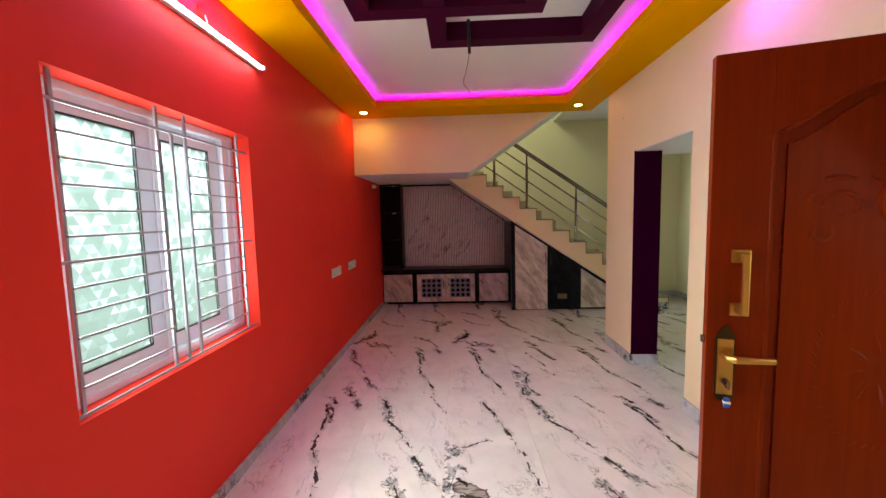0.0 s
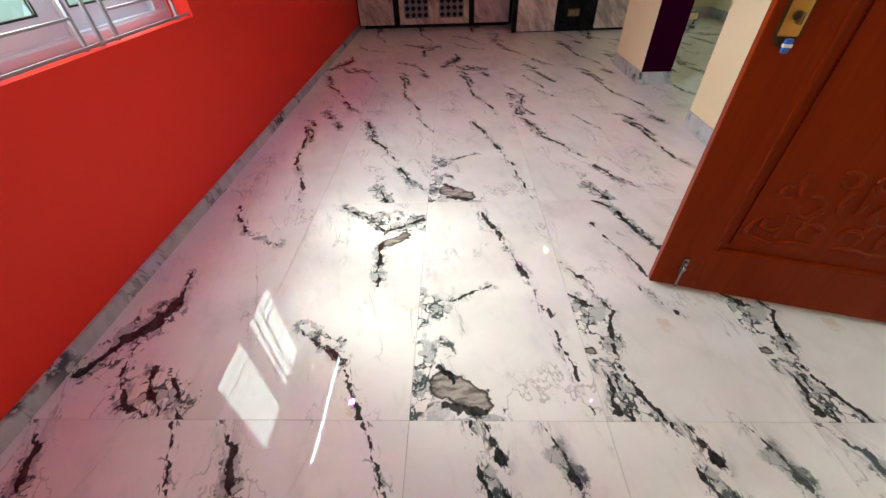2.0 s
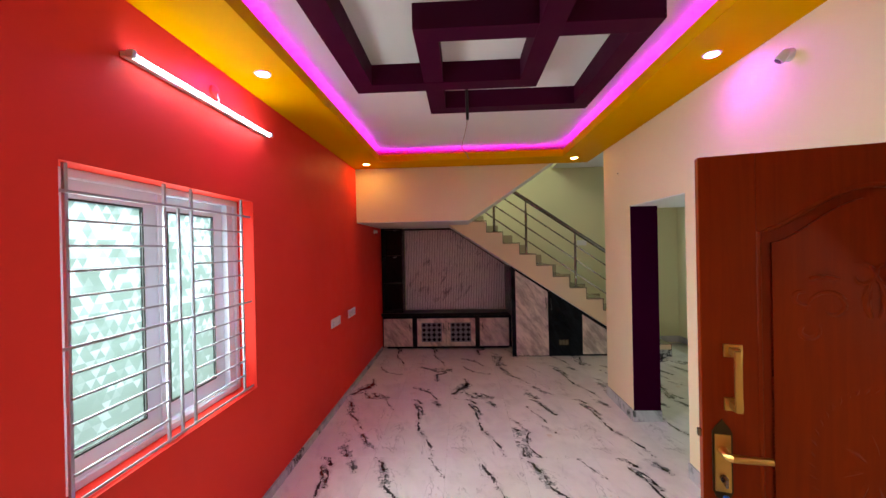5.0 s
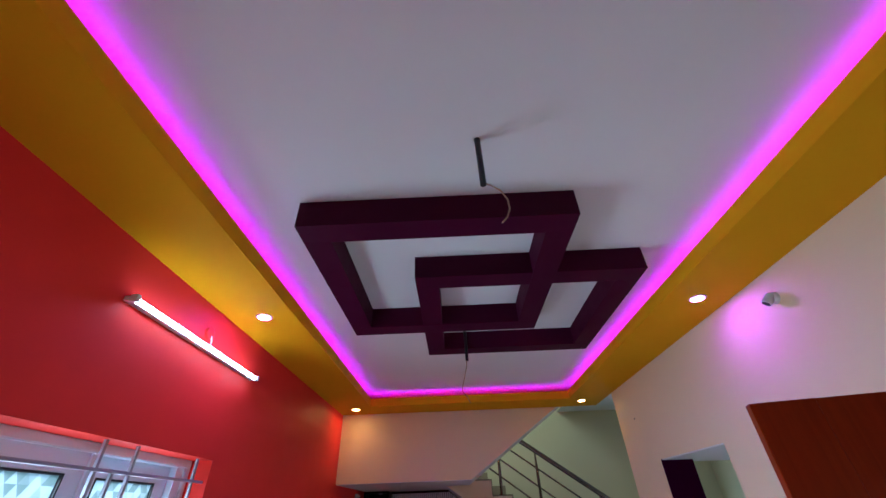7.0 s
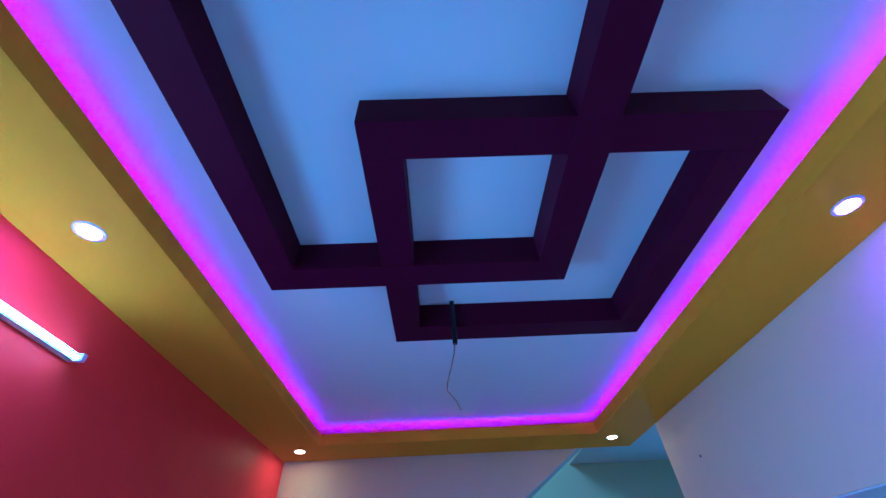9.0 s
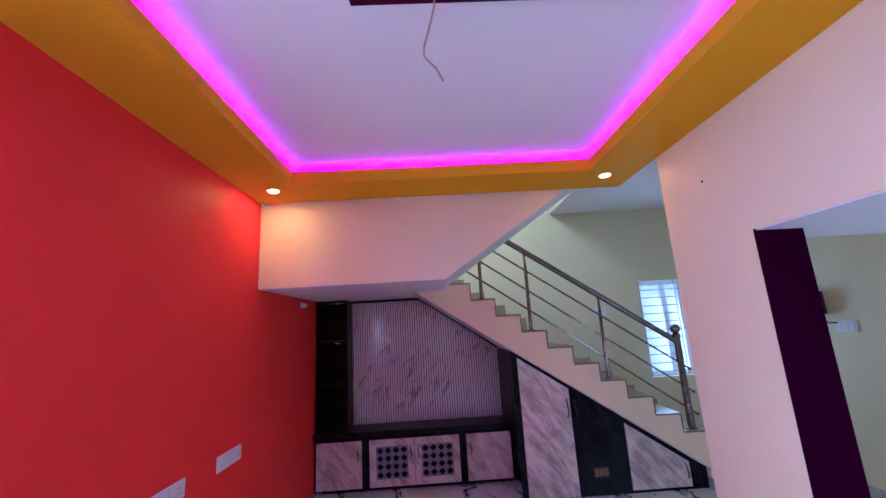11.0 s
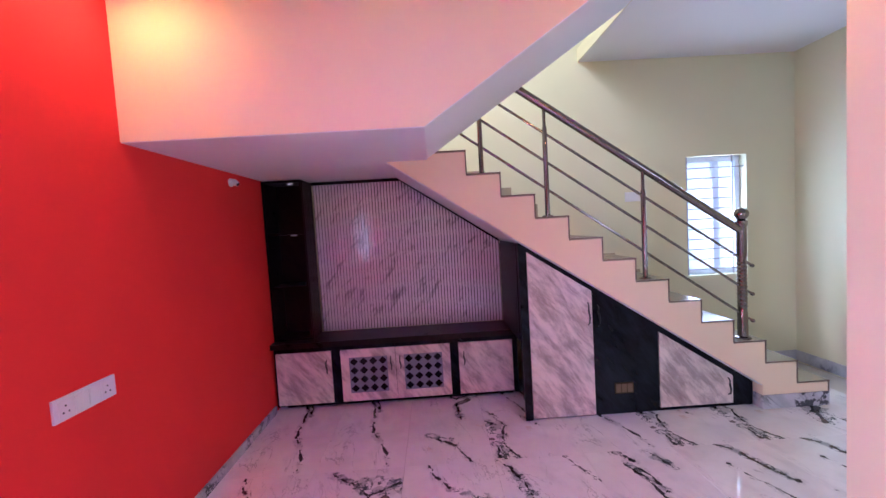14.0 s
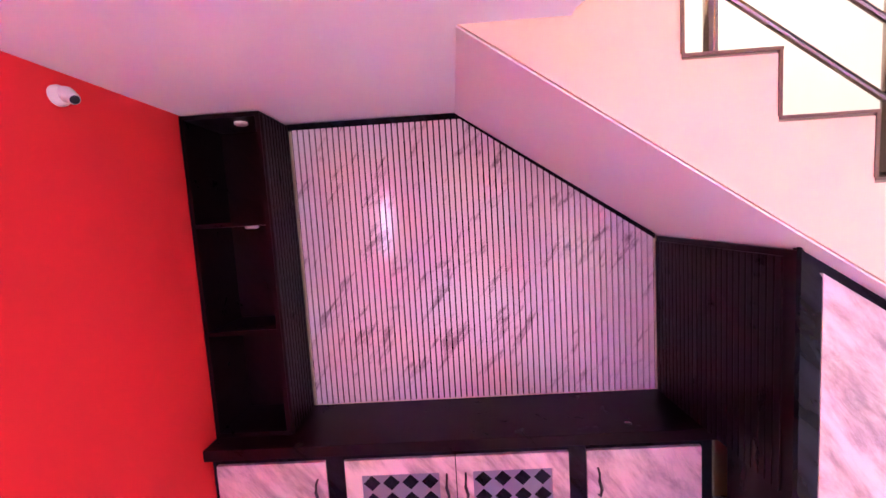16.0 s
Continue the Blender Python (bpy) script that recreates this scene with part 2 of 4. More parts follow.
TILES = {
    "a": marble_print("marble_tile_print_a", 1, [
        (.165, .64, .19, .48, .010), (.19, .48, .165, .37, .021), (.165, .37, .10, .30, .028), (.10, .30, .03, .14, .014), (.19, .12, .25, .05, .008), (.25, .05, .34, .01, .010), (.28, .17, .32, .08, .012),
        (.32, .08, .39, .02, .010), (.34, .17, .40, .10, .008), (.40, .10, .46, .0, .009), (.16, .23, .19, .12, .006), (.15, 1.15, .20, 1.03, .005), (.20, 1.03, .28, .93, .009), (.40, .86, .47, .82, .008)],
        [(.17, .40, .06, .20, .085), (.22, .12, .42, .07, .070), (.28, .92, .47, .83, .028)]),
    "b": marble_print("marble_tile_print_b", 2, [
        (.14, .34, .25, .26, .004), (.25, .26, .33, .21, .010), (.33, .21, .37, .13, .006), (.37, .13, .41, .05, .005), (.41, .05, .44, .0, .008), (.13, 1.13, .30, 1.01, .006), (.30, 1.01, .38, .91, .007),
        (.38, .91, .57, 1.01, .006), (.38, .82, .39, .64, .010), (.39, .64, .41, .55, .006)],
        [(.15, 1.11, .28, 1.04, .040), (.35, 1.0, .57, .98, .080), (.38, .80, .40, .60, .028), (.15, .34, .30, .27, .030)],
        [(.41, .83, .49, .88, .030), (.27, .25, .33, .20, .014)]),
    "c": marble_print("marble_tile_print_c", 3, [
        (.24, 1.16, .31, .98, .007), (.31, .98, .33, .93, .015), (.33, .93, .39, .75, .006), (.39, .75, .43, .62, .010), (.43, .62, .47, .45, .003), (.47, .45, .50, .32, .005), (.50, .32, .53, .16, .007),
        (.53, .16, .55, .02, .003), (.12, .47, .30, .55, .002), (.10, .05, .23, .03, .008), (.09, .18, .14, .13, .008)],
        [(.0, .50, .08, .42, .045), (.0, .36, .02, .36, .030), (.02, .22, .08, .25, .050), (.0, .03, .28, .015, .036), (.02, .10, .06, .15, .050)],
        [(.10, .12, .21, .06, .045)]),
    "d": marble_print("marble_tile_print_d", 4, [
        (.0, .70, .09, .57, .004), (.09, .57, .14, .41, .005), (.14, .41, .10, .30, .009), (.10, .30, .10, .18, .008), (.10, .18, .125, .08, .013), (.125, .08, .17, .0, .012), (.0, .50, .07, .45, .004),
        (.05, .18, .04, .02, .003), (.07, .16, .07, .0, .003), (.28, 1.16, .37, 1.05, .008), (.37, 1.05, .41, .88, .011), (.41, .88, .47, .77, .009), (.22, .96, .30, .73, .003), (.30, .73, .35, .60, .003), (.26, .58, .38, .40, .002)],
        [(.02, .48, .02, .35, .035), (.07, .42, .08, .28, .055), (.05, .18, .08, .02, .045), (.12, .03, .15, .01, .025), (.35, 1.1, .45, .80, .025)],
        [(.0, .25, .03, .245, .018)]),
    "e": marble_print("marble_tile_print_e", 5, [
        (.01, 1.16, .09, 1.07, .006), (.09, 1.07, .12, .98, .014), (.12, .98, .15, .87, .007), (.15, .87, .16, .78, .007), (.16, .78, .25, .68, .008), (.25, .68, .30, .56, .004), (.30, .56, .38, .44, .003),
        (.39, .36, .45, .27, .008), (.45, .27, .48, .19, .009), (.48, .19, .55, .13, .005), (.29, .24, .32, .11, .006), (.32, .11, .37, .0, .009), (.45, 1.15, .52, .98, .003), (.52, .98, .58, .89, .003)],
        [(.10, 1.02, .16, .80, .044), (.38, .36, .50, .18, .028), (.29, .14, .36, .02, .040)]),
    "h": marble_print("marble_tile_print_h", 6, [
        (.17, 1.16, .21, 1.02, .005), (.21, 1.02, .25, .90, .007), (.25, .90, .27, .80, .005), (.27, .80, .28, .70, .007), (.28, .70, .29, .60, .004), (.29, .60, .31, .46, .008), (.31, .46, .40, .28, .005),
        (.40, .28, .45, .15, .009), (.45, .15, .46, .03, .004), (.23, 1.15, .27, 1.05, .008), (.265, .98, .295, .90, .007), (.295, .90, .31, .78, .006), (.39, 1.15, .43, 1.06, .005), (.43, 1.06, .46, .99, .008), (.46, .99, .47, .95, .004)],
        [(.24, 1.0, .30, .80, .028), (.42, 1.07, .47, .97, .028)]),
}


def laminate(name, light, dark, rough, scale=5.0, amount=1.0, lean=-37, spec=0.5, low=0.40, high=0.64):
    """Printed laminate with slanting marble streaks and thin broken veins."""
    m = material(name, light, rough, spec=spec)
    c = m.node_tree.nodes.new("ShaderNodeNewGeometry").outputs["Position"]
    n = m.node_tree.nodes.new("ShaderNodeMapping")
    n.vector_type = "TEXTURE"
    n.inputs["Rotation"].default_value = (0, radians(lean), 0)
    n.inputs["Scale"].default_value = (1, 1, 3.6)
    link(m, c, n.inputs[0])
    p = n.outputs[0]
    cloud = noisy(m, p, scale, 8, 0.66, 0.5)
    thin = maths(m, "ABSOLUTE", maths(m, "SUBTRACT", noisy(m, p, scale * 0.9, 6, 0.6, 0.7), 0.5))
    some = ramp(m, noisy(m, p, scale * 0.8, 2), 0.48, 0.60)
    fine = noisy(m, p, scale * 3.2, 5, 0.6, 0.3)
    tone = mixed(m, ramp(m, maths(m, "ADD", maths(m, "MULTIPLY", cloud, 0.7), maths(m, "MULTIPLY", fine, 0.3)), low, high), light, dark)
    mid = tuple(c * 0.35 for c in dark)
    line = maths(m, "MULTIPLY", maths(m, "MULTIPLY", maths(m, "SUBTRACT", 1.0, ramp(m, thin, 0.004, 0.03)), some), 0.75 * amount)
    link(m, mixed(m, line, tone, mid), shader(m).inputs["Base Color"])
    link(m, maths(m, "ADD", maths(m, "MULTIPLY", cloud, 0.12), rough - 0.05), shader(m).inputs["Roughness"])
    return m


MARBLE = laminate("white_marble_laminate", (0.76, 0.66, 0.60), (0.34, 0.28, 0.26), 0.25, 8.5, 0.22)
SLATE = laminate("black_marble_laminate", (0.003, 0.003, 0.005), (0.013, 0.015, 0.022), 0.22, 9.0, 0.3, spec=0.14)
WENGE = laminate("dark_brown_laminate", (0.006, 0.002, 0.003), (0.012, 0.004, 0.005), 0.28, 12.0, 0.3, spec=0.14)
SLATFACE = laminate("marble_slat_face", (0.70, 0.66, 0.69), (0.30, 0.26, 0.29), 0.10, 12.0, 0.0, 35, spec=0.8, low=0.525, high=0.64)
BLACK = material("black_plastic", (0.010, 0.010, 0.011), 0.35)
GREY = material("grey_lattice_board", (0.19, 0.20, 0.25), 0.4)
STEEL = material("polished_steel", (0.25, 0.21, 0.20), 0.17, 1.0)
BRASS = material("antique_brass", (0.62, 0.38, 0.11), 0.28, 1.0)
DARKBRASS = material("blackened_brass", (0.07, 0.045, 0.02), 0.4, 0.9)
DULLGOLD = material("dull_gold_plastic", (0.17, 0.115, 0.06), 0.45)
PLASTIC = material("white_plastic", (0.74, 0.74, 0.75), 0.35)
UPVC = material("white_upvc", (0.68, 0.74, 0.84), 0.3)
RUBBER = material("black_gasket", (0.012, 0.012, 0.014), 0.6)
GRILLE = material("grey_enamel_steel", (0.36, 0.36, 0.43), 0.35, 0.2)
STONE = paint("stair_stone", (0.34, 0.29, 0.19), 0.22, 0.15, 0.6)
EDGE = material("brown_stone_edge", (0.15, 0.095, 0.065), 0.35)
SKIRT = laminate("grey_marble_skirting", (0.54, 0.54, 0.57), (0.38, 0.38, 0.41), 0.15, 4.0, 1.0)
SKIRT_TONE = shader(SKIRT).inputs["Base Color"].links[0].from_socket
SKIRT_SPOT = place(SKIRT)
SKIRT_BLOT = maths(SKIRT, "MULTIPLY", ramp(SKIRT, noisy(SKIRT, SKIRT_SPOT, 2.1, 2), 0.58, 0.62), ramp(SKIRT, noisy(SKIRT, SKIRT_SPOT, 17, 4, 0.6), 0.46, 0.52))
link(SKIRT, mixed(SKIRT, maths(SKIRT, "MULTIPLY", SKIRT_BLOT, 0.9), SKIRT_TONE, (0.035, 0.04, 0.042)), shader(SKIRT).inputs["Base Color"])
WIRE = material("copper_flex", (0.36, 0.25, 0.16), 0.5)
METERBOX = material("yellow_meter_board", (0.55, 0.36, 0.05), 0.5)
BLUE = material("blue_enamel", (0.03, 0.12, 0.5), 0.3)
EARTH = paint("dry_earth", (0.28, 0.22, 0.16), 0.9, 0.3)


def wood():
    m = material("red_brown_varnished_wood", (0.2, 0.03, 0.006), 0.3, spec=0.1)
    p = place(m, (14, 14, 0.8), own=True)
    grain = noisy(m, p, 3.0, 8, 0.65, 0.6)
    slow = noisy(m, place(m, own=True), 2.0, 4)
    tone = mixed(m, ramp(m, grain, 0.3, 0.7), (0.235, 0.025, 0.002), (0.185, 0.018, 0.002))
    link(m, mixed(m, maths(m, "MULTIPLY", slow, 0.4), tone, (0.19, 0.02, 0.003)), shader(m).inputs["Base Color"])
    link(m, maths(m, "ADD", maths(m, "MULTIPLY", grain, 0.12), 0.24), shader(m).inputs["Roughness"])
    bump(m, grain, 0.08, 0.0004)
    return m


WOOD = wood()


def frosted():
    """Figured glass: small triangles of white and sea green, random in tone, with green garden light from behind
    painted in low down.
    """
    m = material("frosted_triangle_glass", (0.8, 0.9, 0.88), 0.35)
    sep = m.node_tree.nodes.new("ShaderNodeSeparateXYZ")
    link(m, place(m), sep.inputs[0])
    across = maths(m, "ADD", sep.outputs[0], sep.outputs[1])
    v = maths(m, "DIVIDE", sep.outputs[2], 0.038)
    u = maths(m, "SUBTRACT", maths(m, "DIVIDE", across, 0.044), maths(m, "MULTIPLY", v, 0.5))
    a, b = maths(m, "FLOOR", u), maths(m, "FLOOR", v)
    c = maths(m, "FLOOR", maths(m, "ADD", maths(m, "FRACT", u), maths(m, "FRACT", v)))
    cell = m.node_tree.nodes.new("ShaderNodeCombineXYZ")
    for slot, s in enumerate((a, b, c)):
        link(m, s, cell.inputs[slot])
    rnd = m.node_tree.nodes.new("ShaderNodeTexWhiteNoise")
    link(m, cell.outputs[0], rnd.inputs["Vector"])
    # green light of the garden behind, put into the colour: fewer white triangles downward
    garden_tint = maths(m, "MULTIPLY", ramp(m, sep.outputs[2], 2.05, 0.85), 0.62)
    tone = mixed(m, ramp(m, maths(m, "ADD", rnd.outputs["Value"], garden_tint), 0.40, 0.90), (0.305, 0.335, 0.362), (0.160, 0.192, 0.190))
    out = m.node_tree.nodes["Material Output"]
    thin = m.node_tree.nodes.new("ShaderNodeBsdfTranslucent")
    gloss = node(m, "ShaderNodeBsdfGlossy", Roughness=0.12)
    both = node(m, "ShaderNodeMixShader", Fac=0.06)
    link(m, tone, thin.inputs[0])
    link(m, thin.outputs[0], both.inputs[1])
    link(m, gloss.outputs[0], both.inputs[2])
    link(m, both.outputs[0], out.inputs[0])
    return m


FROSTED = frosted()
MILK = material("plain_milk_glass", (0.5, 0.55, 0.58), 0.3)
shader(MILK).inputs["Transmission Weight"].default_value = 0.0
MILKBACK = MILK.node_tree.nodes.new("ShaderNodeBsdfTranslucent")
MILKBACK.inputs[0].default_value = (0.62, 0.66, 0.68, 1)
link(MILK, MILKBACK.outputs[0], MILK.node_tree.nodes["Material Output"].inputs[0])


def lit(name, colour, strength):
    m = material(name, colour, 0.4)
    shader(m).inputs["Emission Color"].default_value = (*colour, 1)
    shader(m).inputs["Emission Strength"].default_value = strength
    return m


LED = lit("magenta_led", (0.78, 0.0, 1.0), 17.0)
shader(LED).inputs["Base Color"].default_value = (0.01, 0.0, 0.01, 1)
TUBE = lit("white_led_tube", (0.70, 0.80, 1.0), 36.0)
VIOLETLAMP = lit("violet_downlight_lens", (0.62, 0.07, 1.0), 380.0)
WARM = lit("warm_downlight_lens", (1.0, 0.50, 0.13), 230.0)


# ---- builders ----
def box(bm, x0, x1, y0, y1, z0, z1, bevel=0.0):
    made = bmesh.ops.create_cube(bm, size=1.0)["verts"]
    for v in made:
        v.co = Vector(((x0 + x1) / 2 + v.co.x * (x1 - x0), (y0 + y1) / 2 + v.co.y * (y1 - y0), (z0 + z1) / 2 + v.co.z * (z1 - z0)))
    if bevel:
        edges = list({e for v in made for e in v.link_edges})
        bmesh.ops.bevel(bm, geom=edges, offset=bevel, segments=2, affect="EDGES", profile=0.6)
    return bm


def prism(bm, outline, axis, a, b):
    """A flat outline drawn out along an axis: outlines are (x, z) along y, (y, z) along x, (x, y) along z."""
    put = {"x": lambda p, d: (d, p[0], p[1]), "y": lambda p, d: (p[0], d, p[1]), "z": lambda p, d: (p[0], p[1], d)}[axis]
    one, two = [bm.verts.new(put(p, a)) for p in outline], [bm.verts.new(put(p, b)) for p in outline]
    faces = [bm.faces.new(one), bm.faces.new(two[::-1])]
    for n in range(len(outline)):
        faces.append(bm.faces.new((one[n], two[n], two[(n + 1) % len(one)], one[(n + 1) % len(one)])))
    for f in faces:
        f.normal_update()
    bmesh.ops.triangulate(bm, faces=faces[:2])
    bmesh.ops.recalc_face_normals(bm, faces=bm.faces)
    return bm


def rod(bm, start, end, radius, sides=12, tip=None):
    start, end = Vector(start), Vector(end)
    m = Matrix.Translation((start + end) / 2) @ (end - start).to_track_quat("Z", "Y").to_matrix().to_4x4()
    bmesh.ops.create_cone(bm, cap_ends=True, segments=sides, radius1=radius, radius2=radius if tip is None else tip, depth=(end - start).length, matrix=m)
    return bm


def tube(bm, points, radius, sides=8):
    """A round bar bent through points; radius may be a list."""
    points = [Vector(p) for p in points]
    radii = radius if isinstance(radius, (list, tuple)) else [radius] * len(points)
    rings, up = [], Vector((0.13, 0.31, 0.94))
    for n, p in enumerate(points):
        d = (points[min(n + 1, len(points) - 1)] - points[max(n - 1, 0)]).normalized()
        side = d.cross(up).normalized()
        other = side.cross(d).normalized()
        rings.append([bm.verts.new(p + radii[n] * (math.cos(2 * math.pi * k / sides) * side + math.sin(2 * math.pi * k / sides) * other)) for k in range(sides)])
    for a, b in zip(rings, rings[1:]):
        for k in range(sides):
            bm.faces.new((a[k], a[(k + 1) % sides], b[(k + 1) % sides], b[k]))
    bm.faces.new(rings[0][::-1])
    bm.faces.new(rings[-1])
    bmesh.ops.recalc_face_normals(bm, faces=bm.faces)
    return bm


def lathe(bm, profile, centre, axis=(0, 0, 1), sides=20):
    """A turned piece: profile of (radius, height) about an axis through centre."""
    m = Matrix.Translation(centre) @ Vector(axis).to_track_quat("Z", "Y").to_matrix().to_4x4()
    rings = []
    for r, h in profile:
        rings.append([bm.verts.new(m @ Vector((max(r, 1e-4) * math.cos(2 * math.pi * k / sides), max(r, 1e-4) * math.sin(2 * math.pi * k / sides), h))) for k in range(sides)])
    for a, b in zip(rings, rings[1:]):
        for k in range(sides):
            bm.faces.new((a[k], a[(k + 1) % sides], b[(k + 1) % sides], b[k]))
    bm.faces.new(rings[0][::-1])
    bm.faces.new(rings[-1])
    bmesh.ops.recalc_face_normals(bm, faces=bm.faces)
    return bm


def fresh():
    return bmesh.new()


def finish(name, bm, mat, origin, smooth):
    for v in bm.verts:
        v.co = (v.co - Vector(origin)) * K
    me = bpy.data.meshes.new(name)
    bm.to_mesh(me)
    bm.free()
    me.materials.append(mat)
    if smooth:
        me.shade_smooth()
        me.set_sharp_from_angle(angle=radians(35))
    return new(name, me)


HOMES = {}


def thing(name, at, label, category, group="", kind=""):
    """An empty at a thing's base; at is a place in the plan."""
    ob = new(name)
    ob.location = [K * c for c in at]
    ob.empty_display_size = 0.1
    HOMES[ob.name] = tuple(at)
    return tagged(ob, label, category, group, kind)


def part(name, bm, mat, parent, label="", smooth=False):
    """One mesh under a thing or a part, drawn where it stands in the plan."""
    home = HOMES[parent.name]
    ob = finish(name, bm, mat, home, smooth)
    ob.parent = parent
    HOMES[ob.name] = home
    return tagged(ob, label)


def solo(name, bm, mat, label, category, at=(0, 0, 0), group="", kind="", smooth=False):
    """A thing of one mesh."""
    ob = finish(name, bm, mat, at, smooth)
    ob.location = [K * c for c in at]
    HOMES[ob.name] = tuple(at)
    return tagged(ob, label, category, group, kind)


def setting(name, bm, mat, label, category="structure"):
    return solo(name, bm, mat, label, category, kind="structure")


def holed(bm, axis, a, b, u0, u1, z0, z1, holes):
    """A wall of thickness a to b across an axis, u0 to u1 long, with right-angled holes (u, u, z, z) through it."""
    cuts = sorted({u0, u1, *(h[0] for h in holes), *(h[1] for h in holes)})
    for s, e in zip(cuts, cuts[1:]):
        spans, low = [], z0
        for h in sorted((h for h in holes if h[0] <= s and h[1] >= e), key=lambda h: h[2]):
            if h[2] > low:
                spans.append((low, h[2]))
            low = h[3]
        if low < z1:
            spans.append((low, z1))
        for l, t in spans:
            box(bm, *((a, b, s, e) if axis == "x" else (s, e, a, b)), l, t)
    bmesh.ops.remove_doubles(bm, verts=bm.verts, dist=1e-5)
    return bm


# ---- large structure ----
setting("ground", box(fresh(), -400, 400, -400, 400, -0.5, -0.16), EARTH, "bare dry earth around the house")
floor = setting("floor", box(fresh(), -1.47, 3.9, -0.72, 6.78, -0.15, -0.014), PLASTER, "white marble tile floor with dark veins")
WINDOW = (1.20, 2.388, 0.792, 1.988)
setting("wall_west", holed(fresh(), "x", -1.47, -1.27, -0.72, 6.58, -0.15, 2.98, [WINDOW]), RED, "smooth bright red painted wall")
setting("wall_west_upper", box(fresh(), -1.47, -1.27, 4.63, 6.58, 2.98, 5.6), YELLOW, "pale yellow stairwell wall")
setting("wall_south", box(fresh(), -1.27, 1.65, -0.72, -0.52, -0.15, 2.98), CREAM, "cream painted wall")
setting("wall_east", holed(fresh(), "x", 1.65, 1.89, -0.72, 4.28, -0.15, 2.98, [(0.06, 1.0, -0.02, 2.0), (2.77, 3.64, -0.02, 2.022)]), CREAM, "cream wall with a doorway and a passage opening")
# unseen slab added outside the doorway to dim the sky mirrored in the floor
setting("sky_block_slab", box(fresh(), 1.893, 3.6, -0.72, 1.30, 2.18, 2.32), PLASTER, "unseen plain plastered slab, added to block the sky from floor reflections")
setting("wall_north", holed(fresh(), "y", 6.58, 6.78, -1.47, 3.9, -0.15, 5.6, [(2.63, 3.22, 0.90, 2.05)]), YELLOW, "pale yellow stair wall with a window")
setting("wall_hall_east", box(fresh(), 3.7, 3.9, 1.8, 6.58, -0.15, 5.6), YELLOW, "pale yellow hall wall")
setting("wall_hall_south", box(fresh(), 1.89, 3.7, 1.8, 2.0, -0.15, 2.98), YELLOW, "pale yellow hall wall")
# unseen wall; its opening is made up for the stairwell fill lamp
setting("wall_upper_south", holed(fresh(), "y", 4.63, 4.82, -1.27, 3.7, 3.10, 5.6, [(-0.6, 0.6, 3.7, 4.8)]), YELLOW, "pale yellow upper stairwell wall")
setting("ceiling_upper", box(fresh(), -1.47, 3.9, 4.63, 6.78, 5.6, 5.75), WHITE, "white stairwell ceiling")
setting("ceiling", box(fresh(), -1.27, 1.65, -0.52, 4.79, 2.83, 2.98), WHITE, "white plaster ceiling inside the lit cove")
slab = fresh()
box(slab, 1.63, 3.7, 4.28, 6.58, 2.98, 3.10)
box(slab, 1.89, 3.7, 2.0, 4.28, 2.98, 3.10)
box(slab, -1.27, 1.63, -0.52, 4.82, 2.982, 3.10)
setting("slab_edge", box(fresh(), 1.622, 1.63, 4.955, 6.58, 2.98, 3.10), YELLOW, "pale yellow edge of the hall slab over the stairwell", "trim")
setting("ceiling_hall", slab, WHITE, "white hall ceiling")
setting("loft_slab", box(fresh(), 1.89, 3.7, 2.0, 3.94, 2.022, 2.14), WHITE, "white loft slab above the passage")
setting("lintel_soffit", box(fresh(), 1.653, 1.887, 2.774, 3.630, 2.014, 2.021), WHITE, "white painted underside of the passage lintel", "trim")
setting("jamb_paint", box(fresh(), 1.647, 1.893, 3.634, 3.64, 0.105, 2.022), VIOLET, "dark violet painted jamb of the passage", "trim")

# false ceiling: four boards, upstand round the cove, closing boards
CX0, CX1, CY0, CY1 = -0.88, 1.256, -0.13, 4.437
border = fresh()
prism(border, [(-1.27, -0.52), (1.65, -0.52), (CX1, CY0), (CX0, CY0)], "z", 2.69, 2.704)
prism(border, [(-1.27, 4.82), (-1.27, -0.52), (CX0, CY0), (CX0, CY1)], "z", 2.69, 2.704)
prism(border, [(1.65, 4.82), (-1.27, 4.82), (CX0, CY1), (CX1, CY1)], "z", 2.69, 2.704)
prism(border, [(1.65, -0.52), (1.65, 4.82), (CX1, CY1), (CX1, CY0)], "z", 2.69, 2.704)
for x0, x1, y0, y1 in ((CX0 - 0.012, CX0, CY0 - 0.012, CY1 + 0.012), (CX1, CX1 + 0.012, CY0 - 0.012, CY1 + 0.012), (CX0, CX1, CY0 - 0.012, CY0), (CX0, CX1, CY1, CY1 + 0.012)):
    box(border, x0, x1, y0, y1, 2.704, 2.77)
box(border, -1.27, 1.65, 4.80, 4.82, 2.704, 2.98)
box(border, 1.638, 1.65, 4.28, 4.80, 2.704, 2.98)
setting("ceiling_border", border, ORANGE, "orange false ceiling border with a light cove", "ceiling")


def skirting(name, *b, high=0.105):
    return setting(name, box(fresh(), *b, 0.0, high, 0.003), SKIRT, "grey marble tile skirting", "baseboard")


skirting("baseboard", -1.27, -1.252, -0.52, 6.21, high=0.062)
skirting("baseboard", 1.638, 1.65, 1.05, 2.76)
skirting("baseboard", 1.638, 1.902, 2.758, 2.77)
skirting("baseboard", 1.638, 1.902, 3.628, 3.64)
skirting("baseboard", 1.638, 1.65, 3.64, 4.292)
skirting("baseboard", 1.65, 1.89, 4.28, 4.292)
skirting("baseboard", 1.89, 1.902, 3.64, 4.28)
skirting("baseboard", 3.688, 3.70, 2.0, 6.58)
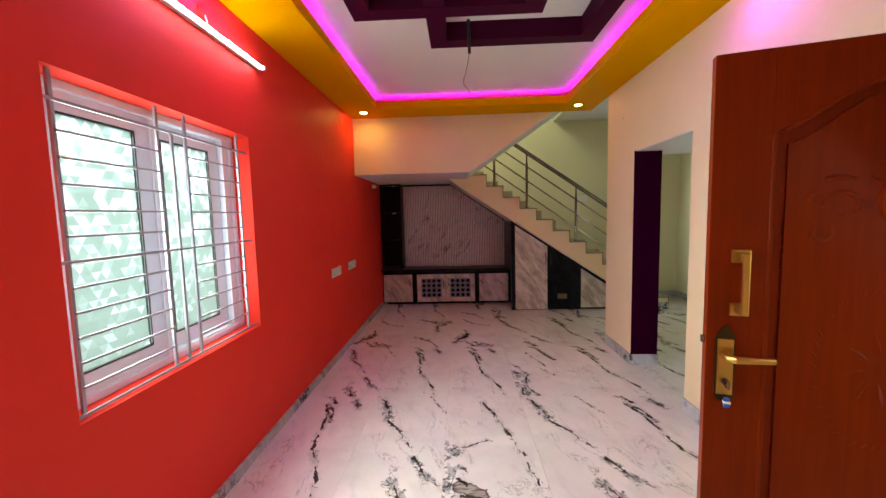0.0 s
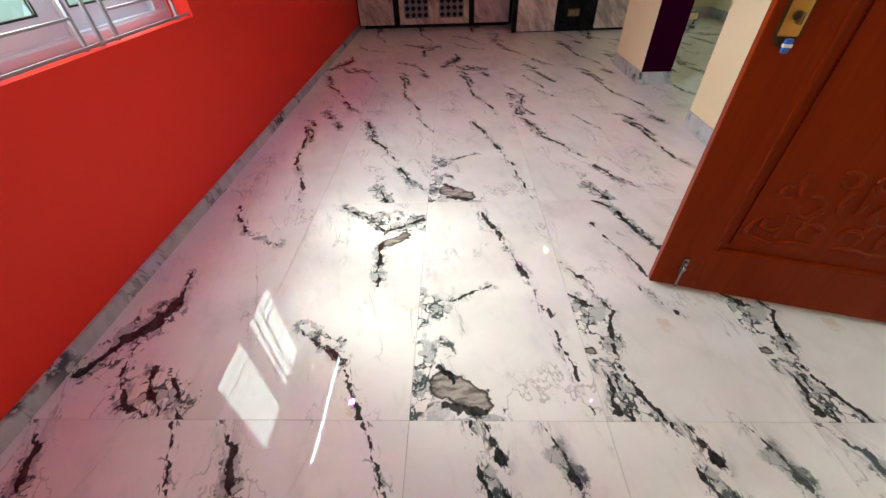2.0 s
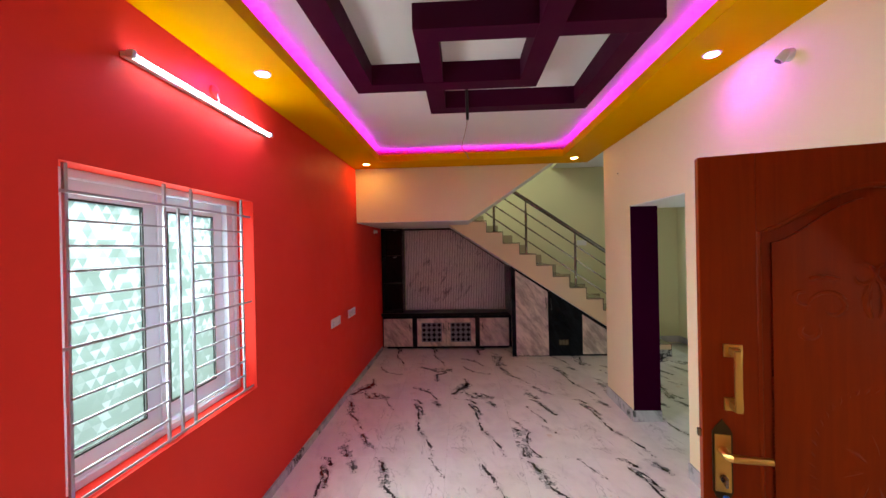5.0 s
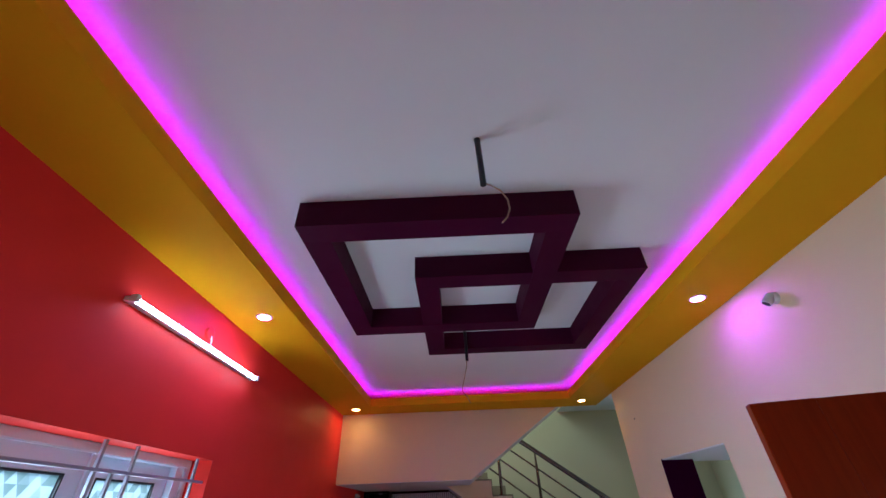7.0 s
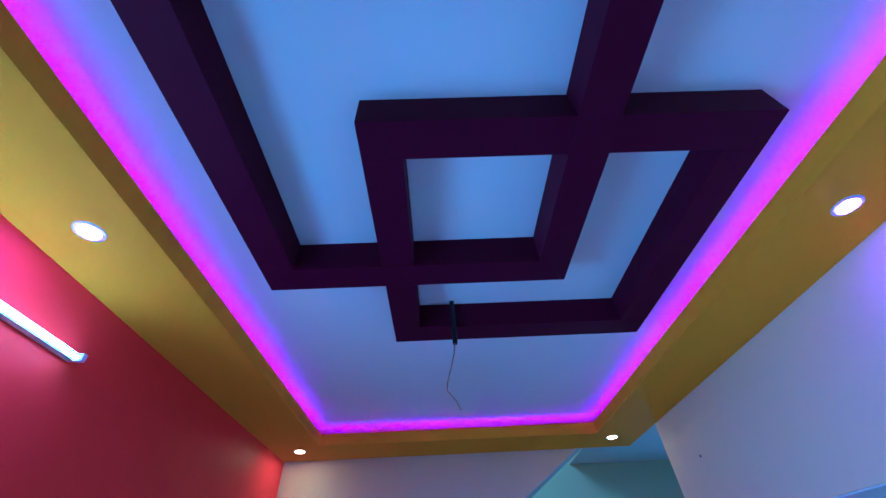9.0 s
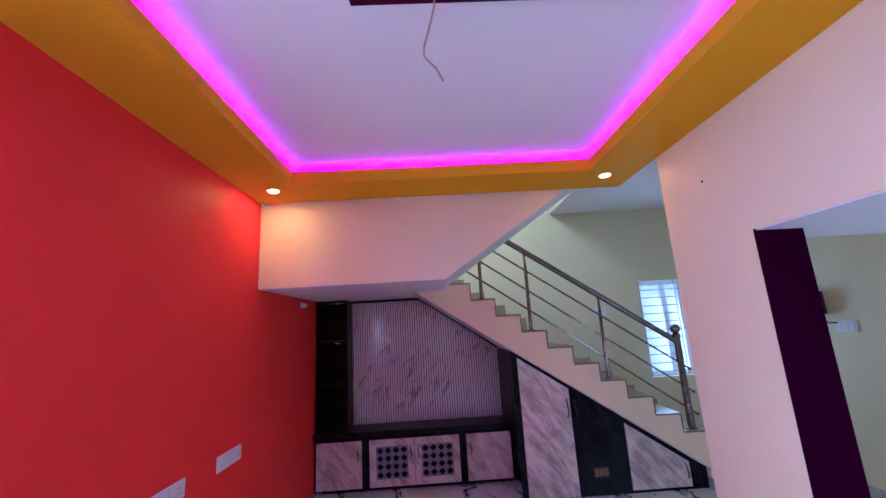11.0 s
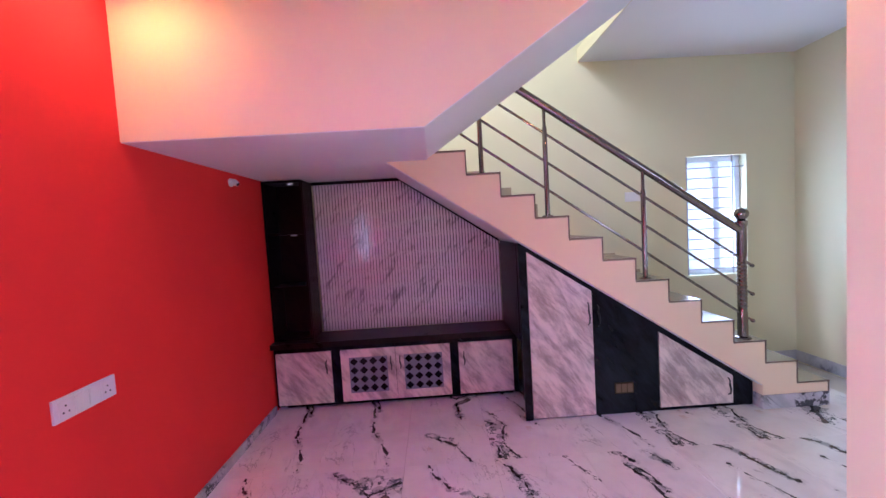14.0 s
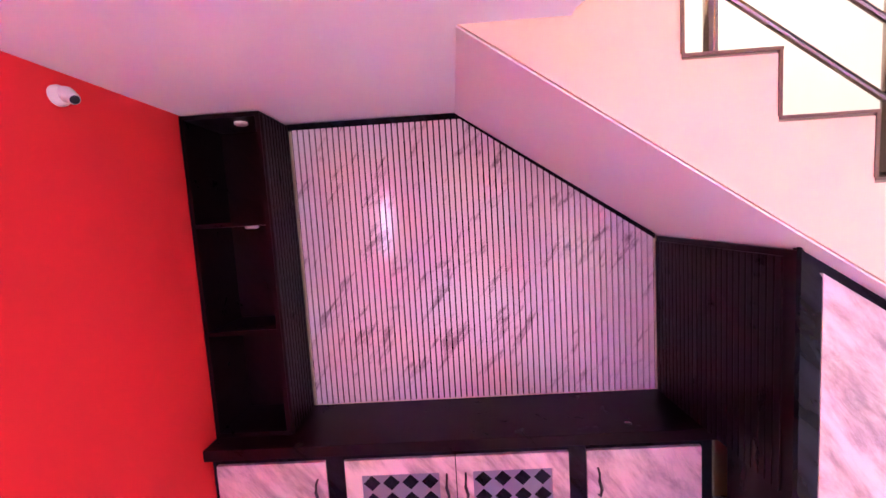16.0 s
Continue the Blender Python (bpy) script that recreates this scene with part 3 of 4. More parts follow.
skirting("baseboard", 3.112, 3.688, 6.568, 6.58)
skirting("baseboard", 2.588, 3.108, 5.708, 5.72)
skirting("baseboard", 2.588, 2.60, 5.72, 5.796)

# ---- staircase ----
RUN = 0.2422
LEVEL = lambda n: 0.0185 + 0.17 * n if n > 0 else 0.0
stairs = thing("staircase", (3.1, 5.72, 0), "cream dog-leg staircase with stone treads", "staircase")
NOSE = lambda n: 0.444 + (12 - n) * RUN
outline = [(NOSE(1), 0.0)]
for n in range(1, 13):
    outline += [(NOSE(n), LEVEL(n) - 0.014), (NOSE(n + 1), LEVEL(n) - 0.014)]
outline += [(NOSE(13), 2.058), (-0.12, 2.058), (-0.12, 2.007), (0.765, 1.408), (2.60, 0.188), (2.60, 0.0)]
part("lower_flight", prism(fresh(), outline, "y", 5.72, 6.578), CREAM, stairs, "cream painted flight")
for n in range(1, 13):
    part("tread", box(fresh(), NOSE(n + 1), NOSE(n) + 0.006, 5.724, 6.578, LEVEL(n) - 0.014, LEVEL(n), 0.002), STONE, stairs)
    part("riser", box(fresh(), NOSE(n), NOSE(n) + 0.004, 5.724, 6.578, LEVEL(n - 1) + 0.001, LEVEL(n) - 0.014), STONE, stairs)
    edge = box(fresh(), NOSE(n + 1), NOSE(n) + 0.007, 5.715, 5.724, LEVEL(n) - 0.007, LEVEL(n) + 0.001)
    box(edge, NOSE(n) - 0.003, NOSE(n) + 0.006, 5.716, 5.724, LEVEL(n - 1) + 0.001, LEVEL(n) - 0.007)
    part("edge_strip", edge, EDGE, stairs)
for n in range(1, 13):
    run = box(fresh(), NOSE(n + 1) + 0.014, NOSE(n), 6.567, 6.577, LEVEL(n) + 0.001, LEVEL(n) + 0.135)
    box(run, NOSE(n), NOSE(n) + 0.014, 6.567, 6.577, LEVEL(n - 1) + 0.135, LEVEL(n) + 0.135)
    part("wall_skirting", run, STONE, stairs)
part("lower_soffit", prism(fresh(), [(-0.12, 2.003), (0.765, 1.404), (2.597, 0.186), (2.597, 0.180), (0.765, 1.398), (-0.12, 1.997)], "y", 5.722, 6.578), WHITE, stairs, "white sloping soffit")
part("landing", box(fresh(), -1.27, 0.171, 4.95, 6.58, 2.010, 2.23), CREAM, stairs)
under = box(fresh(), -1.268, 0.171, 4.834, 5.7185, 2.003, 2.010)
box(under, -1.268, -0.118, 5.7185, 6.578, 2.003, 2.010)
part("landing_soffit", under, WHITE, stairs, "white soffit under the landing")
part("parapet", prism(fresh(), [(-1.27, 2.007), (0.171, 2.007), (1.62, 2.98), (1.62, 3.6), (1.2, 3.6), (0.2, 3.1), (-1.27, 3.1)], "y", 4.83, 4.95), CREAM, stairs, "cream front wall of the upper flight")
upper = [(0.171, 2.010), (1.62, 2.983), (1.62, 3.09)]
for n in range(4, -1, -1):
    upper += [(0.30 + n * 0.264, 2.40 + n * 0.1715), (0.30 + n * 0.264, 2.23 + n * 0.1715)]
upper += [(0.171, 2.23)]
part("upper_flight", prism(fresh(), upper, "y", 4.95, 5.684), CREAM, stairs)
part("upper_soffit", prism(fresh(), [(0.171, 2.003), (1.62, 2.976), (1.62, 2.982), (0.171, 2.009)], "y", 4.833, 5.682), WHITE, stairs, "white sloping soffit")

# ---- stair railing ----
RY = 5.80
rail = thing("stair_railing", (2.52, RY, LEVEL(3)), "polished steel stair railing with ball-topped newel", "railing")
newel = lathe(fresh(), [(0.055, 0.0), (0.055, 0.012), (0.036, 0.02), (0.034, 0.2), (0.030, 0.22), (0.030, 0.62), (0.034, 0.64), (0.034, 0.86), (0.040, 0.87), (0.040, 0.90), (0.022, 0.915)], (2.52, RY, LEVEL(3)))
newel = part("newel_post", newel, STEEL, rail, smooth=True)
part("ball", lathe(fresh(), [(0.0, -0.048), (0.03, -0.04), (0.046, -0.018), (0.05, 0.0), (0.046, 0.02), (0.03, 0.04), (0.0, 0.048)], (2.52, RY, LEVEL(3) + 0.955)), STEEL, newel, smooth=True)
for k in range(12):
    part("bead", lathe(fresh(), [(0.030, -0.012), (0.035, 0.0), (0.030, 0.012)], (2.52, RY, LEVEL(3) + 0.25 + k * 0.03)), STEEL, newel, smooth=True)
part("handrail", tube(fresh(), [(2.52, RY, 1.353), (2.46, RY, 1.394), (0.87, RY, 2.488), (0.30, RY, 2.880)], 0.029, 14), STEEL, rail, smooth=True)
for z0, z1, x1 in ((1.179, 2.386, 0.725), (0.961, 2.284, 0.58), (0.753, 2.186, 0.434)):
    s = (z1 - z0) / (x1 - 2.465)
    bar = part("bar", tube(fresh(), [(2.60, RY + 0.0, z0 + s * 0.135), (x1, RY, z1), (0.30, RY, z1 + s * (0.30 - x1))], 0.0095, 10), STEEL, rail, smooth=True)
    part("ball_end", lathe(fresh(), [(0, -0.016), (0.013, -0.009), (0.016, 0), (0.013, 0.009), (0, 0.016)], (2.60, RY, z0 + s * 0.135), sides=12), STEEL, bar, smooth=True)
for x, n, top in ((1.772, 6, 1.84), (1.047, 9, 2.345), (0.568, 11, 2.67)):
    z = LEVEL(n)
    post = part("post", lathe(fresh(), [(0.018, 0.01), (0.018, (top - z) * 0.82), (0.012, (top - z) * 0.84), (0.012, top - z)], (x, RY, z), sides=14), STEEL, rail, smooth=True)
    part("flange", lathe(fresh(), [(0.04, 0.0), (0.04, 0.008), (0.020, 0.016)], (x, RY, z), sides=18), STEEL, post, smooth=True)

# ---- window with grille ----
Y0, Y1, Z0, Z1 = WINDOW
win = thing("window_1", (-1.40, 1.79, Z0), "white sliding window with frosted triangle glass", "window", kind="structure")


def ring(bm, axis, a, b, u0, u1, z0, z1, w, bevel=0.004):
    """A closed rectangular frame of one piece, its bars w wide, from a to b across an axis."""
    put = (lambda u, z, d: (d, u, z)) if axis == "x" else (lambda u, z, d: (u, d, z))
    loops = []
    for d in (a, b):
        for i in (0.0, w):
            loops.append([bm.verts.new(put(u, z, d)) for u, z in ((u0 + i, z0 + i), (u1 - i, z0 + i), (u1 - i, z1 - i), (u0 + i, z1 - i))])
    made = []
    for p, q in ((0, 1), (2, 3), (0, 2), (1, 3)):
        for k in range(4):
            made.append(bm.faces.new((loops[p][k], loops[p][(k + 1) % 4], loops[q][(k + 1) % 4], loops[q][k])))
    bmesh.ops.recalc_face_normals(bm, faces=made)
    if bevel:
        edges = [e for f in made for e in f.edges if len(e.link_faces) == 2 and e.calc_face_angle(0) > 0.5]
        bmesh.ops.bevel(bm, geom=list(set(edges)), offset=bevel, segments=2, affect="EDGES")
    return bm


part("window_frame", ring(fresh(), "x", -1.455, -1.375, Y0, Y1, Z0 + 0.002, Z1, 0.036), UPVC, win)
part("jamb_lining", box(fresh(), -1.450, -1.386, 2.294, Y1 - 0.035, Z0 + 0.037, Z1 - 0.035, 0.003), UPVC, win)
part("jamb_lining", box(fresh(), -1.450, -1.418, Y0 + 0.035, 1.262, Z0 + 0.037, Z1 - 0.035, 0.003), UPVC, win)
part("track", box(fresh(), -1.450, -1.384, Y0 + 0.036, Y1 - 0.036, Z0 + 0.037, Z0 + 0.046, 0.002), UPVC, win)
for y0, y1, x in ((1.245, 1.758, -1.402), (1.768, 2.298, -1.434)):
    sash = part("sash", ring(fresh(), "x", x - 0.014, x + 0.014, y0, y1, Z0 + 0.034, Z1 - 0.024, 0.088), UPVC, win)
    part("gasket", ring(fresh(), "x", x - 0.006, x + 0.0145, y0 + 0.086, y1 - 0.086, Z0 + 0.120, Z1 - 0.110, 0.007, 0), RUBBER, sash)
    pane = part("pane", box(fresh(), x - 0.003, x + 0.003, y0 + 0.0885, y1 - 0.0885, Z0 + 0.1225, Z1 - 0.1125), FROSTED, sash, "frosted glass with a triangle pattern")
    pane.visible_shadow = False
part("interlock", box(fresh(), -1.388, -1.378, 1.748, 1.776, Z0 + 0.040, Z1 - 0.040, 0.002), UPVC, win)
sill = box(fresh(), -1.375, -1.27, Y0, Y1, Z0 - 0.004, Z0 + 0.002)
part("window_sill", sill, RED, win)
bars = thing("window_grille", (-1.30, 1.79, Z0), "grey enamelled steel bar window grille", "grille")
for y, top in ((1.25, Z1), (1.692, Z1), (1.778, 1.888), (1.868, Z1), (2.306, Z1)):
    part("upright", box(fresh(), -1.309, -1.297, y - 0.007, y + 0.007, Z0 + 0.002, top, 0.002), GRILLE, bars)
for z in (1.888, 1.346, 0.806):
    part("crossbar", box(fresh(), -1.297, -1.290, 1.20, 2.388, z - 0.006, z + 0.006, 0.002), GRILLE, bars)
for k in range(11):
    z = 1.788 - k * 0.0887
    if k != 5:
        for y0, y1 in ((1.25, 1.692), (1.868, 2.306)):
            part("rung", box(fresh(), -1.297, -1.290, y0, y1, z - 0.0045, z + 0.0045, 0.0015), GRILLE, bars)

# hall window
hw = thing("window_2", (2.925, 6.68, 0.90), "white framed hall window with frosted glass", "window", kind="structure")
part("window_frame", ring(fresh(), "y", 6.66, 6.72, 2.63, 3.22, 0.902, 2.05, 0.05), UPVC, hw)
part("mullion", box(fresh(), 2.95, 3.01, 6.665, 6.715, 0.952, 2.0, 0.004), UPVC, hw)
for x0, x1 in ((2.682, 2.948), (3.012, 3.168)):
    pane = part("pane", box(fresh(), x0, x1, 6.688, 6.692, 0.953, 1.999), MILK, hw)
    pane.visible_shadow = False
hb = thing("hall_window_grille", (2.925, 6.62, 0.90), "thin steel bars across the hall window", "grille")
for x in (2.66, 3.11):
    part("upright", box(fresh(), x - 0.005, x + 0.005, 6.615, 6.625, 0.902, 2.05), GRILLE, hb)
for k in range(11):
    part("rung", box(fresh(), 2.63, 3.22 if k % 5 == 0 else 3.11, 6.608, 6.614, 0.953 + k * 0.098, 0.963 + k * 0.098), GRILLE, hb)

# ---- ceiling pieces ----
def square_frame(label, x0, x1, y0, y1, low):
    f = thing("ceiling_frame", ((x0 + x1) / 2, (y0 + y1) / 2, 2.83), label, "ceiling frame", "overlapping ceiling squares")
    w = 0.12
    for a, b, c, d in ((x0, x1, y0, y0 + w), (x0, x1, y1 - w, y1), (x0, x0 + w, y0 + w, y1 - w), (x1 - w, x1, y0 + w, y1 - w)):
        part("beam", box(fresh(), a, b, c, d, low, 2.832, 0.002), PURPLE, f)
    return f


square_frame("dark purple square plaster frame under the ceiling", -0.60, 0.57, 1.34, 2.505, 2.700)
square_frame("dark purple square frame crossing the larger one", -0.15, 1.03, 1.80, 2.952, 2.704)

LOOSE = ((0, 0, 0), (0.025, 0.0, -0.010), (0.055, 0.0, -0.035), (0.074, 0.0, -0.075), (0.076, 0.0, -0.115), (0.064, 0.0, -0.150), (0.046, 0.0, -0.170))
LONG = ((0, 0, 0), (-0.004, 0.0, -0.05), (-0.022, 0.0, -0.12), (-0.040, 0.0, -0.185), (-0.042, 0.0, -0.215), (-0.010, 0.0, -0.255), (0.008, 0.0, -0.295))
for x, y, pts in ((0.148, 1.05, LOOSE), (0.125, 2.815, LONG)):
    hook = thing("fan_hook", (x, y, 2.83), "black ceiling fan hook rod with bare wire", "ceiling hook", "ceiling hooks")
    part("rod", rod(fresh(), (x, y, 2.832), (x + 0.003, y, 2.605), 0.011), BLACK, hook, smooth=True)
    part("plate", lathe(fresh(), [(0.0125, -0.004), (0.0125, 0.0)], (x, y, 2.831)), BLACK, hook, smooth=True)
    part("wire", tube(fresh(), [(x + a, y + b, 2.612 + c) for a, b, c in pts], 0.003, 6), WIRE, hook, smooth=True)

for x0, x1, y0, y1 in ((CX0 - 0.028, CX0 - 0.016, CY0, CY1), (CX1 + 0.016, CX1 + 0.028, CY0, CY1), (CX0, CX1, CY1 + 0.016, CY1 + 0.028), (CX0, CX1, CY0 - 0.028, CY0 - 0.016)):
    solo("led_strip", box(fresh(), x0, x1, y0, y1, 2.760, 2.772), LED, "glowing magenta light strip in the ceiling cove", "led strip", ((x0 + x1) / 2, (y0 + y1) / 2, 2.8), "cove light strips")

for x, y, lens in ((-1.06, 4.55, WARM), (1.412, 4.55, WARM), (-1.06, 2.145, VIOLETLAMP), (1.448, 2.145, VIOLETLAMP)):
    d = thing("downlight", (x, y, 2.69), "small round recessed ceiling spotlight, switched on", "downlight", "ceiling spotlights")
    part("trim_ring", lathe(fresh(), [(0.034, 0.0), (0.034, -0.004), (0.046, -0.004), (0.048, 0.0)], (x, y, 2.69)), PLASTIC, d, smooth=True)
    part("lens", lathe(fresh(), [(0.033, -0.0055), (0.033, -0.001)], (x, y, 2.69)), lens, d)

light = thing("tube_light", (-1.27, 1.996, 2.44), "white led batten tube on the red wall", "tube light")
part("batten", box(fresh(), -1.268, -1.238, 1.44, 2.55, 2.447, 2.469, 0.004), PLASTIC, light)
part("diffuser", tube(fresh(), [(-1.229, 1.455, 2.458), (-1.229, 2.535, 2.458)], 0.010, 14), TUBE, light, smooth=True)
for y in (1.447, 2.543):
    part("end_cap", box(fresh(), -1.242, -1.210, y - 0.01, y + 0.01, 2.443, 2.473, 0.004), PLASTIC, light)
rose = lathe(fresh(), [(0.035, 0.0), (0.035, 0.012), (0.022, 0.02)], (-1.27, 2.02, 2.545), (1, 0, 0))
rose = solo("cable_outlet", rose, RED, "round red-painted cable outlet above the tube light", "outlet", (-1.27, 2.02, 2.545), smooth=True)
part("lead", tube(fresh(), [(-1.252, 2.02, 2.53), (-1.245, 2.025, 2.50), (-1.255, 2.03, 2.457)], 0.004, 6), PLASTIC, rose, smooth=True)


def cctv(label, at, out, shell, glass):
    """A small camera on a round foot; out is the way it looks, shell and glass its profiles."""
    shell, glass = ([(0.68 * r, 0.68 * h) for r, h in p] for p in (shell, glass))
    c = thing("security_camera", at, label, "security camera", "security cameras")
    at, out = Vector(at), Vector(out).normalized()
    side = Vector((math.copysign(1, out.x), 0, 0))
    part("foot", lathe(fresh(), [(0.030, 0.0), (0.030, 0.010), (0.024, 0.020), (0.013, 0.026)], at, side), PLASTIC, c, smooth=True)
    mid = at + side * 0.030
    body = part("body", lathe(fresh(), shell, mid, out), PLASTIC, c, smooth=True)
    part("lens", lathe(fresh(), glass, mid, out), BLACK, body, smooth=True)


cctv("white security camera on the cream wall", (1.65, 1.895, 2.552), (-0.60, 0.30, -0.75), [(0.020, -0.035), (0.030, -0.028), (0.034, 0.0), (0.034, 0.045), (0.028, 0.05)], [(0.026, 0.044), (0.026, 0.0515), (0.012, 0.053)])
cctv("white security camera on the red wall", (-1.27, 5.80, 1.932), (0.80, -0.22, -0.50), [(0.030, -0.022), (0.034, -0.010), (0.032, 0.008), (0.027, 0.030), (0.0225, 0.046), (0.019, 0.048)], [(0.0185, 0.044), (0.0185, 0.0485), (0.008, 0.0495)])

for y in (3.79, 4.372):
    s = thing("switch_plate", (-1.27, y + 0.138, 0.912), "white socket and switch plate on the red wall", "socket", "wall sockets")
    part("plate", box(fresh(), -1.27, -1.258, y, y + 0.277, 0.866, 0.957, 0.003), PLASTIC, s)
    for k in range(4):
        a = y + 0.018 + k * 0.062
        if k in (0, 3):
            unit = part("socket", box(fresh(), -1.259, -1.255, a, a + 0.055, 0.878, 0.945, 0.0012), PLASTIC, s)
            for dy, dz in ((0.0275, 0.045), (0.016, 0.02), (0.039, 0.02)):
                part("pin_hole", rod(fresh(), (-1.2552, a + dy, 0.878 + dz), (-1.2545, a + dy, 0.878 + dz), 0.004, 8), BLACK, unit)
        else:
            part("rocker", box(fresh(), -1.259, -1.253, a + 0.004, a + 0.051, 0.878, 0.945, 0.0015), PLASTIC, s)
solo("wall_hole", rod(fresh(), (1.6495, 3.905, 2.373), (1.6485, 3.905, 2.373), 0.009, 10), BLACK, "small dark drilled hole in the cream wall", "hole", (1.6495, 3.905, 2.373))

# ---- television unit under the landing ----
def handle(parent, x, y, z, mat=BLACK, length=0.12):
    """A slim wavy bar handle, upright, in front of a door at y."""
    h = [(x, y, z - length / 2), (x + 0.002, y - 0.022, z - length * 0.42), (x + 0.006, y - 0.026, z - length * 0.15), (x - 0.003, y - 0.026, z + length * 0.15), (x, y - 0.022, z + length * 0.42), (x, y, z + length / 2)]
    return part("handle", tube(fresh(), h, [0.004, 0.005, 0.0065, 0.0065, 0.005, 0.004], 8), mat, parent, "black curved bar handle", smooth=True)


FY = 6.235
base = thing("tv_cabinet", (-0.2, 6.4, 0.0), "low dark cabinet with pale marble doors", "cabinet")
body = fresh()
box(body, -1.255, 0.86, FY + 0.012, 6.55, 0.035, 0.55)
box(body, -1.20, 0.82, FY + 0.06, 6.55, 0.0, 0.035)
part("body", body, SLATE, base)
for x0, x1 in ((-1.256, -1.243), (-0.764, -0.687), (0.268, 0.339), (0.815, 0.858)):
    part("stile", box(fresh(), x0, x1, FY - 0.002, FY + 0.012, 0.035, 0.55, 0.001), SLATE, base)
for x0, x1, hx in ((-1.241, -0.766, -0.805), (-0.685, -0.212, -0.25), (-0.208, 0.266, -0.17), (0.341, 0.813, 0.385)):
    lattice = -0.7 < x0 < 0.0
    door = fresh()
    if lattice:
        ring(door, "y", FY - 0.006, FY + 0.012, x0, x1, 0.05, 0.505, 0.07, 0.002)
    else:
        box(door, x0, x1, FY - 0.006, FY + 0.012, 0.05, 0.505, 0.002)
    door = part("door", door, MARBLE, base, "pale marble laminate door with a dark lattice" if lattice else "pale marble laminate door")
    if lattice:
        a, b, lo, hi = x0 + 0.07, x1 - 0.07, 0.12, 0.435
        part("lattice_board", box(fresh(), a, b, FY + 0.002, FY + 0.010, lo, hi), GREY, door, "grey board behind dark diamonds")
        nx, nz = 4, 4
        w, h = (b - a) / nx, (hi - lo) / nz
        for i in range(nx):
            for j in range(nz):
                cx, cz = a + (i + 0.5) * w, lo + (j + 0.5) * h
                dia = prism(fresh(), [(cx - w * 0.43, cz), (cx, cz - h * 0.43), (cx + w * 0.43, cz), (cx, cz + h * 0.43)], "y", FY - 0.001, FY + 0.002)
                part("diamond", dia, SLATE, door)
    handle(door, hx, FY - 0.006, 0.37)
solo("cabinet_worktop", box(fresh(), -1.266, 0.875, 6.192, 6.553, 0.552, 0.60, 0.004), WENGE, "dark brown glossy cabinet top", "worktop", (-0.2, 6.4, 0.552))

tower = thing("open_shelf_tower", (-1.095, 6.43, 0.602), "dark brown open shelf tower standing on the cabinet", "shelf")
part("side", box(fresh(), -1.263, -1.245, 6.285, 6.553, 0.602, 1.996), WENGE, tower)
part("side", box(fresh(), -0.945, -0.927, 6.285, 6.553, 0.602, 1.996), WENGE, tower)
part("back", box(fresh(), -1.245, -0.945, 6.545, 6.553, 0.602, 1.996), WENGE, tower)
for z in (0.602, 1.062, 1.530, 1.978):
    part("shelf", box(fresh(), -1.245, -0.945, 6.287, 6.545, z, z + 0.018), WENGE, tower)
for k in range(9):
    y = 6.289 + k * 0.0285
    part("flute", box(fresh(), -0.927, -0.916, y, y + 0.020, 0.604, 1.99, 0.002), WENGE, tower)
for z in (1.978, 1.530):
    part("puck_light", lathe(fresh(), [(0.028, 0.0), (0.028, -0.010), (0.020, -0.014)], (-1.05, 6.37, z)), PLASTIC, tower, "small white puck light, off", smooth=True)

panel = thing("fluted_wall_panel", (-0.05, 6.56, 0.602), "ribbed pale marble wall panel with dark grooves", "wall panel")
TOP = lambda x: 1.975 if x < -0.1 else 1.975 - (x + 0.1) * 0.690
part("backing", prism(fresh(), [(-0.912, 0.602), (0.80, 0.602), (0.80, 1.392), (-0.085, 2.0), (-0.912, 2.0)], "y", 6.563, 6.579), SLATE, panel, "black backing board")
PITCH = 0.0284
for k in range(60):
    x = -0.905 + k * PITCH
    a, b = x, x + PITCH - 0.0070
    part("slat", prism(fresh(), [(a, 0.603), (b, 0.603), (b, TOP(b)), (a, TOP(a))], "y", 6.552, 6.563), SLATFACE, panel)
trim = prism(fresh(), [(-0.927, 1.972), (-0.1, 1.972), (0.80, 1.351), (0.80, 1.385), (-0.1, 2.0), (-0.927, 2.0)], "y", 6.545, 6.570)
part("top_trim", trim, SLATE, panel)
cheek = thing("cupboard_side_panel", (0.84, 6.2, 0.0), "dark fluted side panel of the stair cupboard", "panel")
part("board", box(fresh(), 0.806, 0.822, 5.80, 6.545, 0.602, 1.36), WENGE, cheek)
part("lower_board", box(fresh(), 0.876, 0.89, 5.81, 6.17, 0.0, 0.602), WENGE, cheek)
for k in range(25):
    y = 5.84 + k * 0.0282
    part("flute", box(fresh(), 0.799, 0.806, y, y + 0.024, 0.604, 1.34, 0.002), WENGE, cheek)

# ---- cupboards under the flight ----
CY = 5.80
UNDER = lambda x: 1.408 - (x - 0.765) * 0.6649
fit = thing("stair_cupboard", (1.6, CY, 0.0), "black and pale marble cupboard fitted under the stairs", "cupboard")
frame_face = prism(fresh(), [(0.812, 0.0), (2.59, 0.0), (2.59, UNDER(2.59) - 0.004), (0.812, UNDER(0.812) - 0.004)], "y", CY, CY + 0.018)
part("face_frame", frame_face, SLATE, fit, "black marble laminate face")
part("edge_post", prism(fresh(), [(0.806, 0.0), (0.864, 0.0), (0.864, UNDER(0.864) - 0.06), (0.806, UNDER(0.806) - 0.01)], "y", CY - 0.016, CY), SLATE, fit)
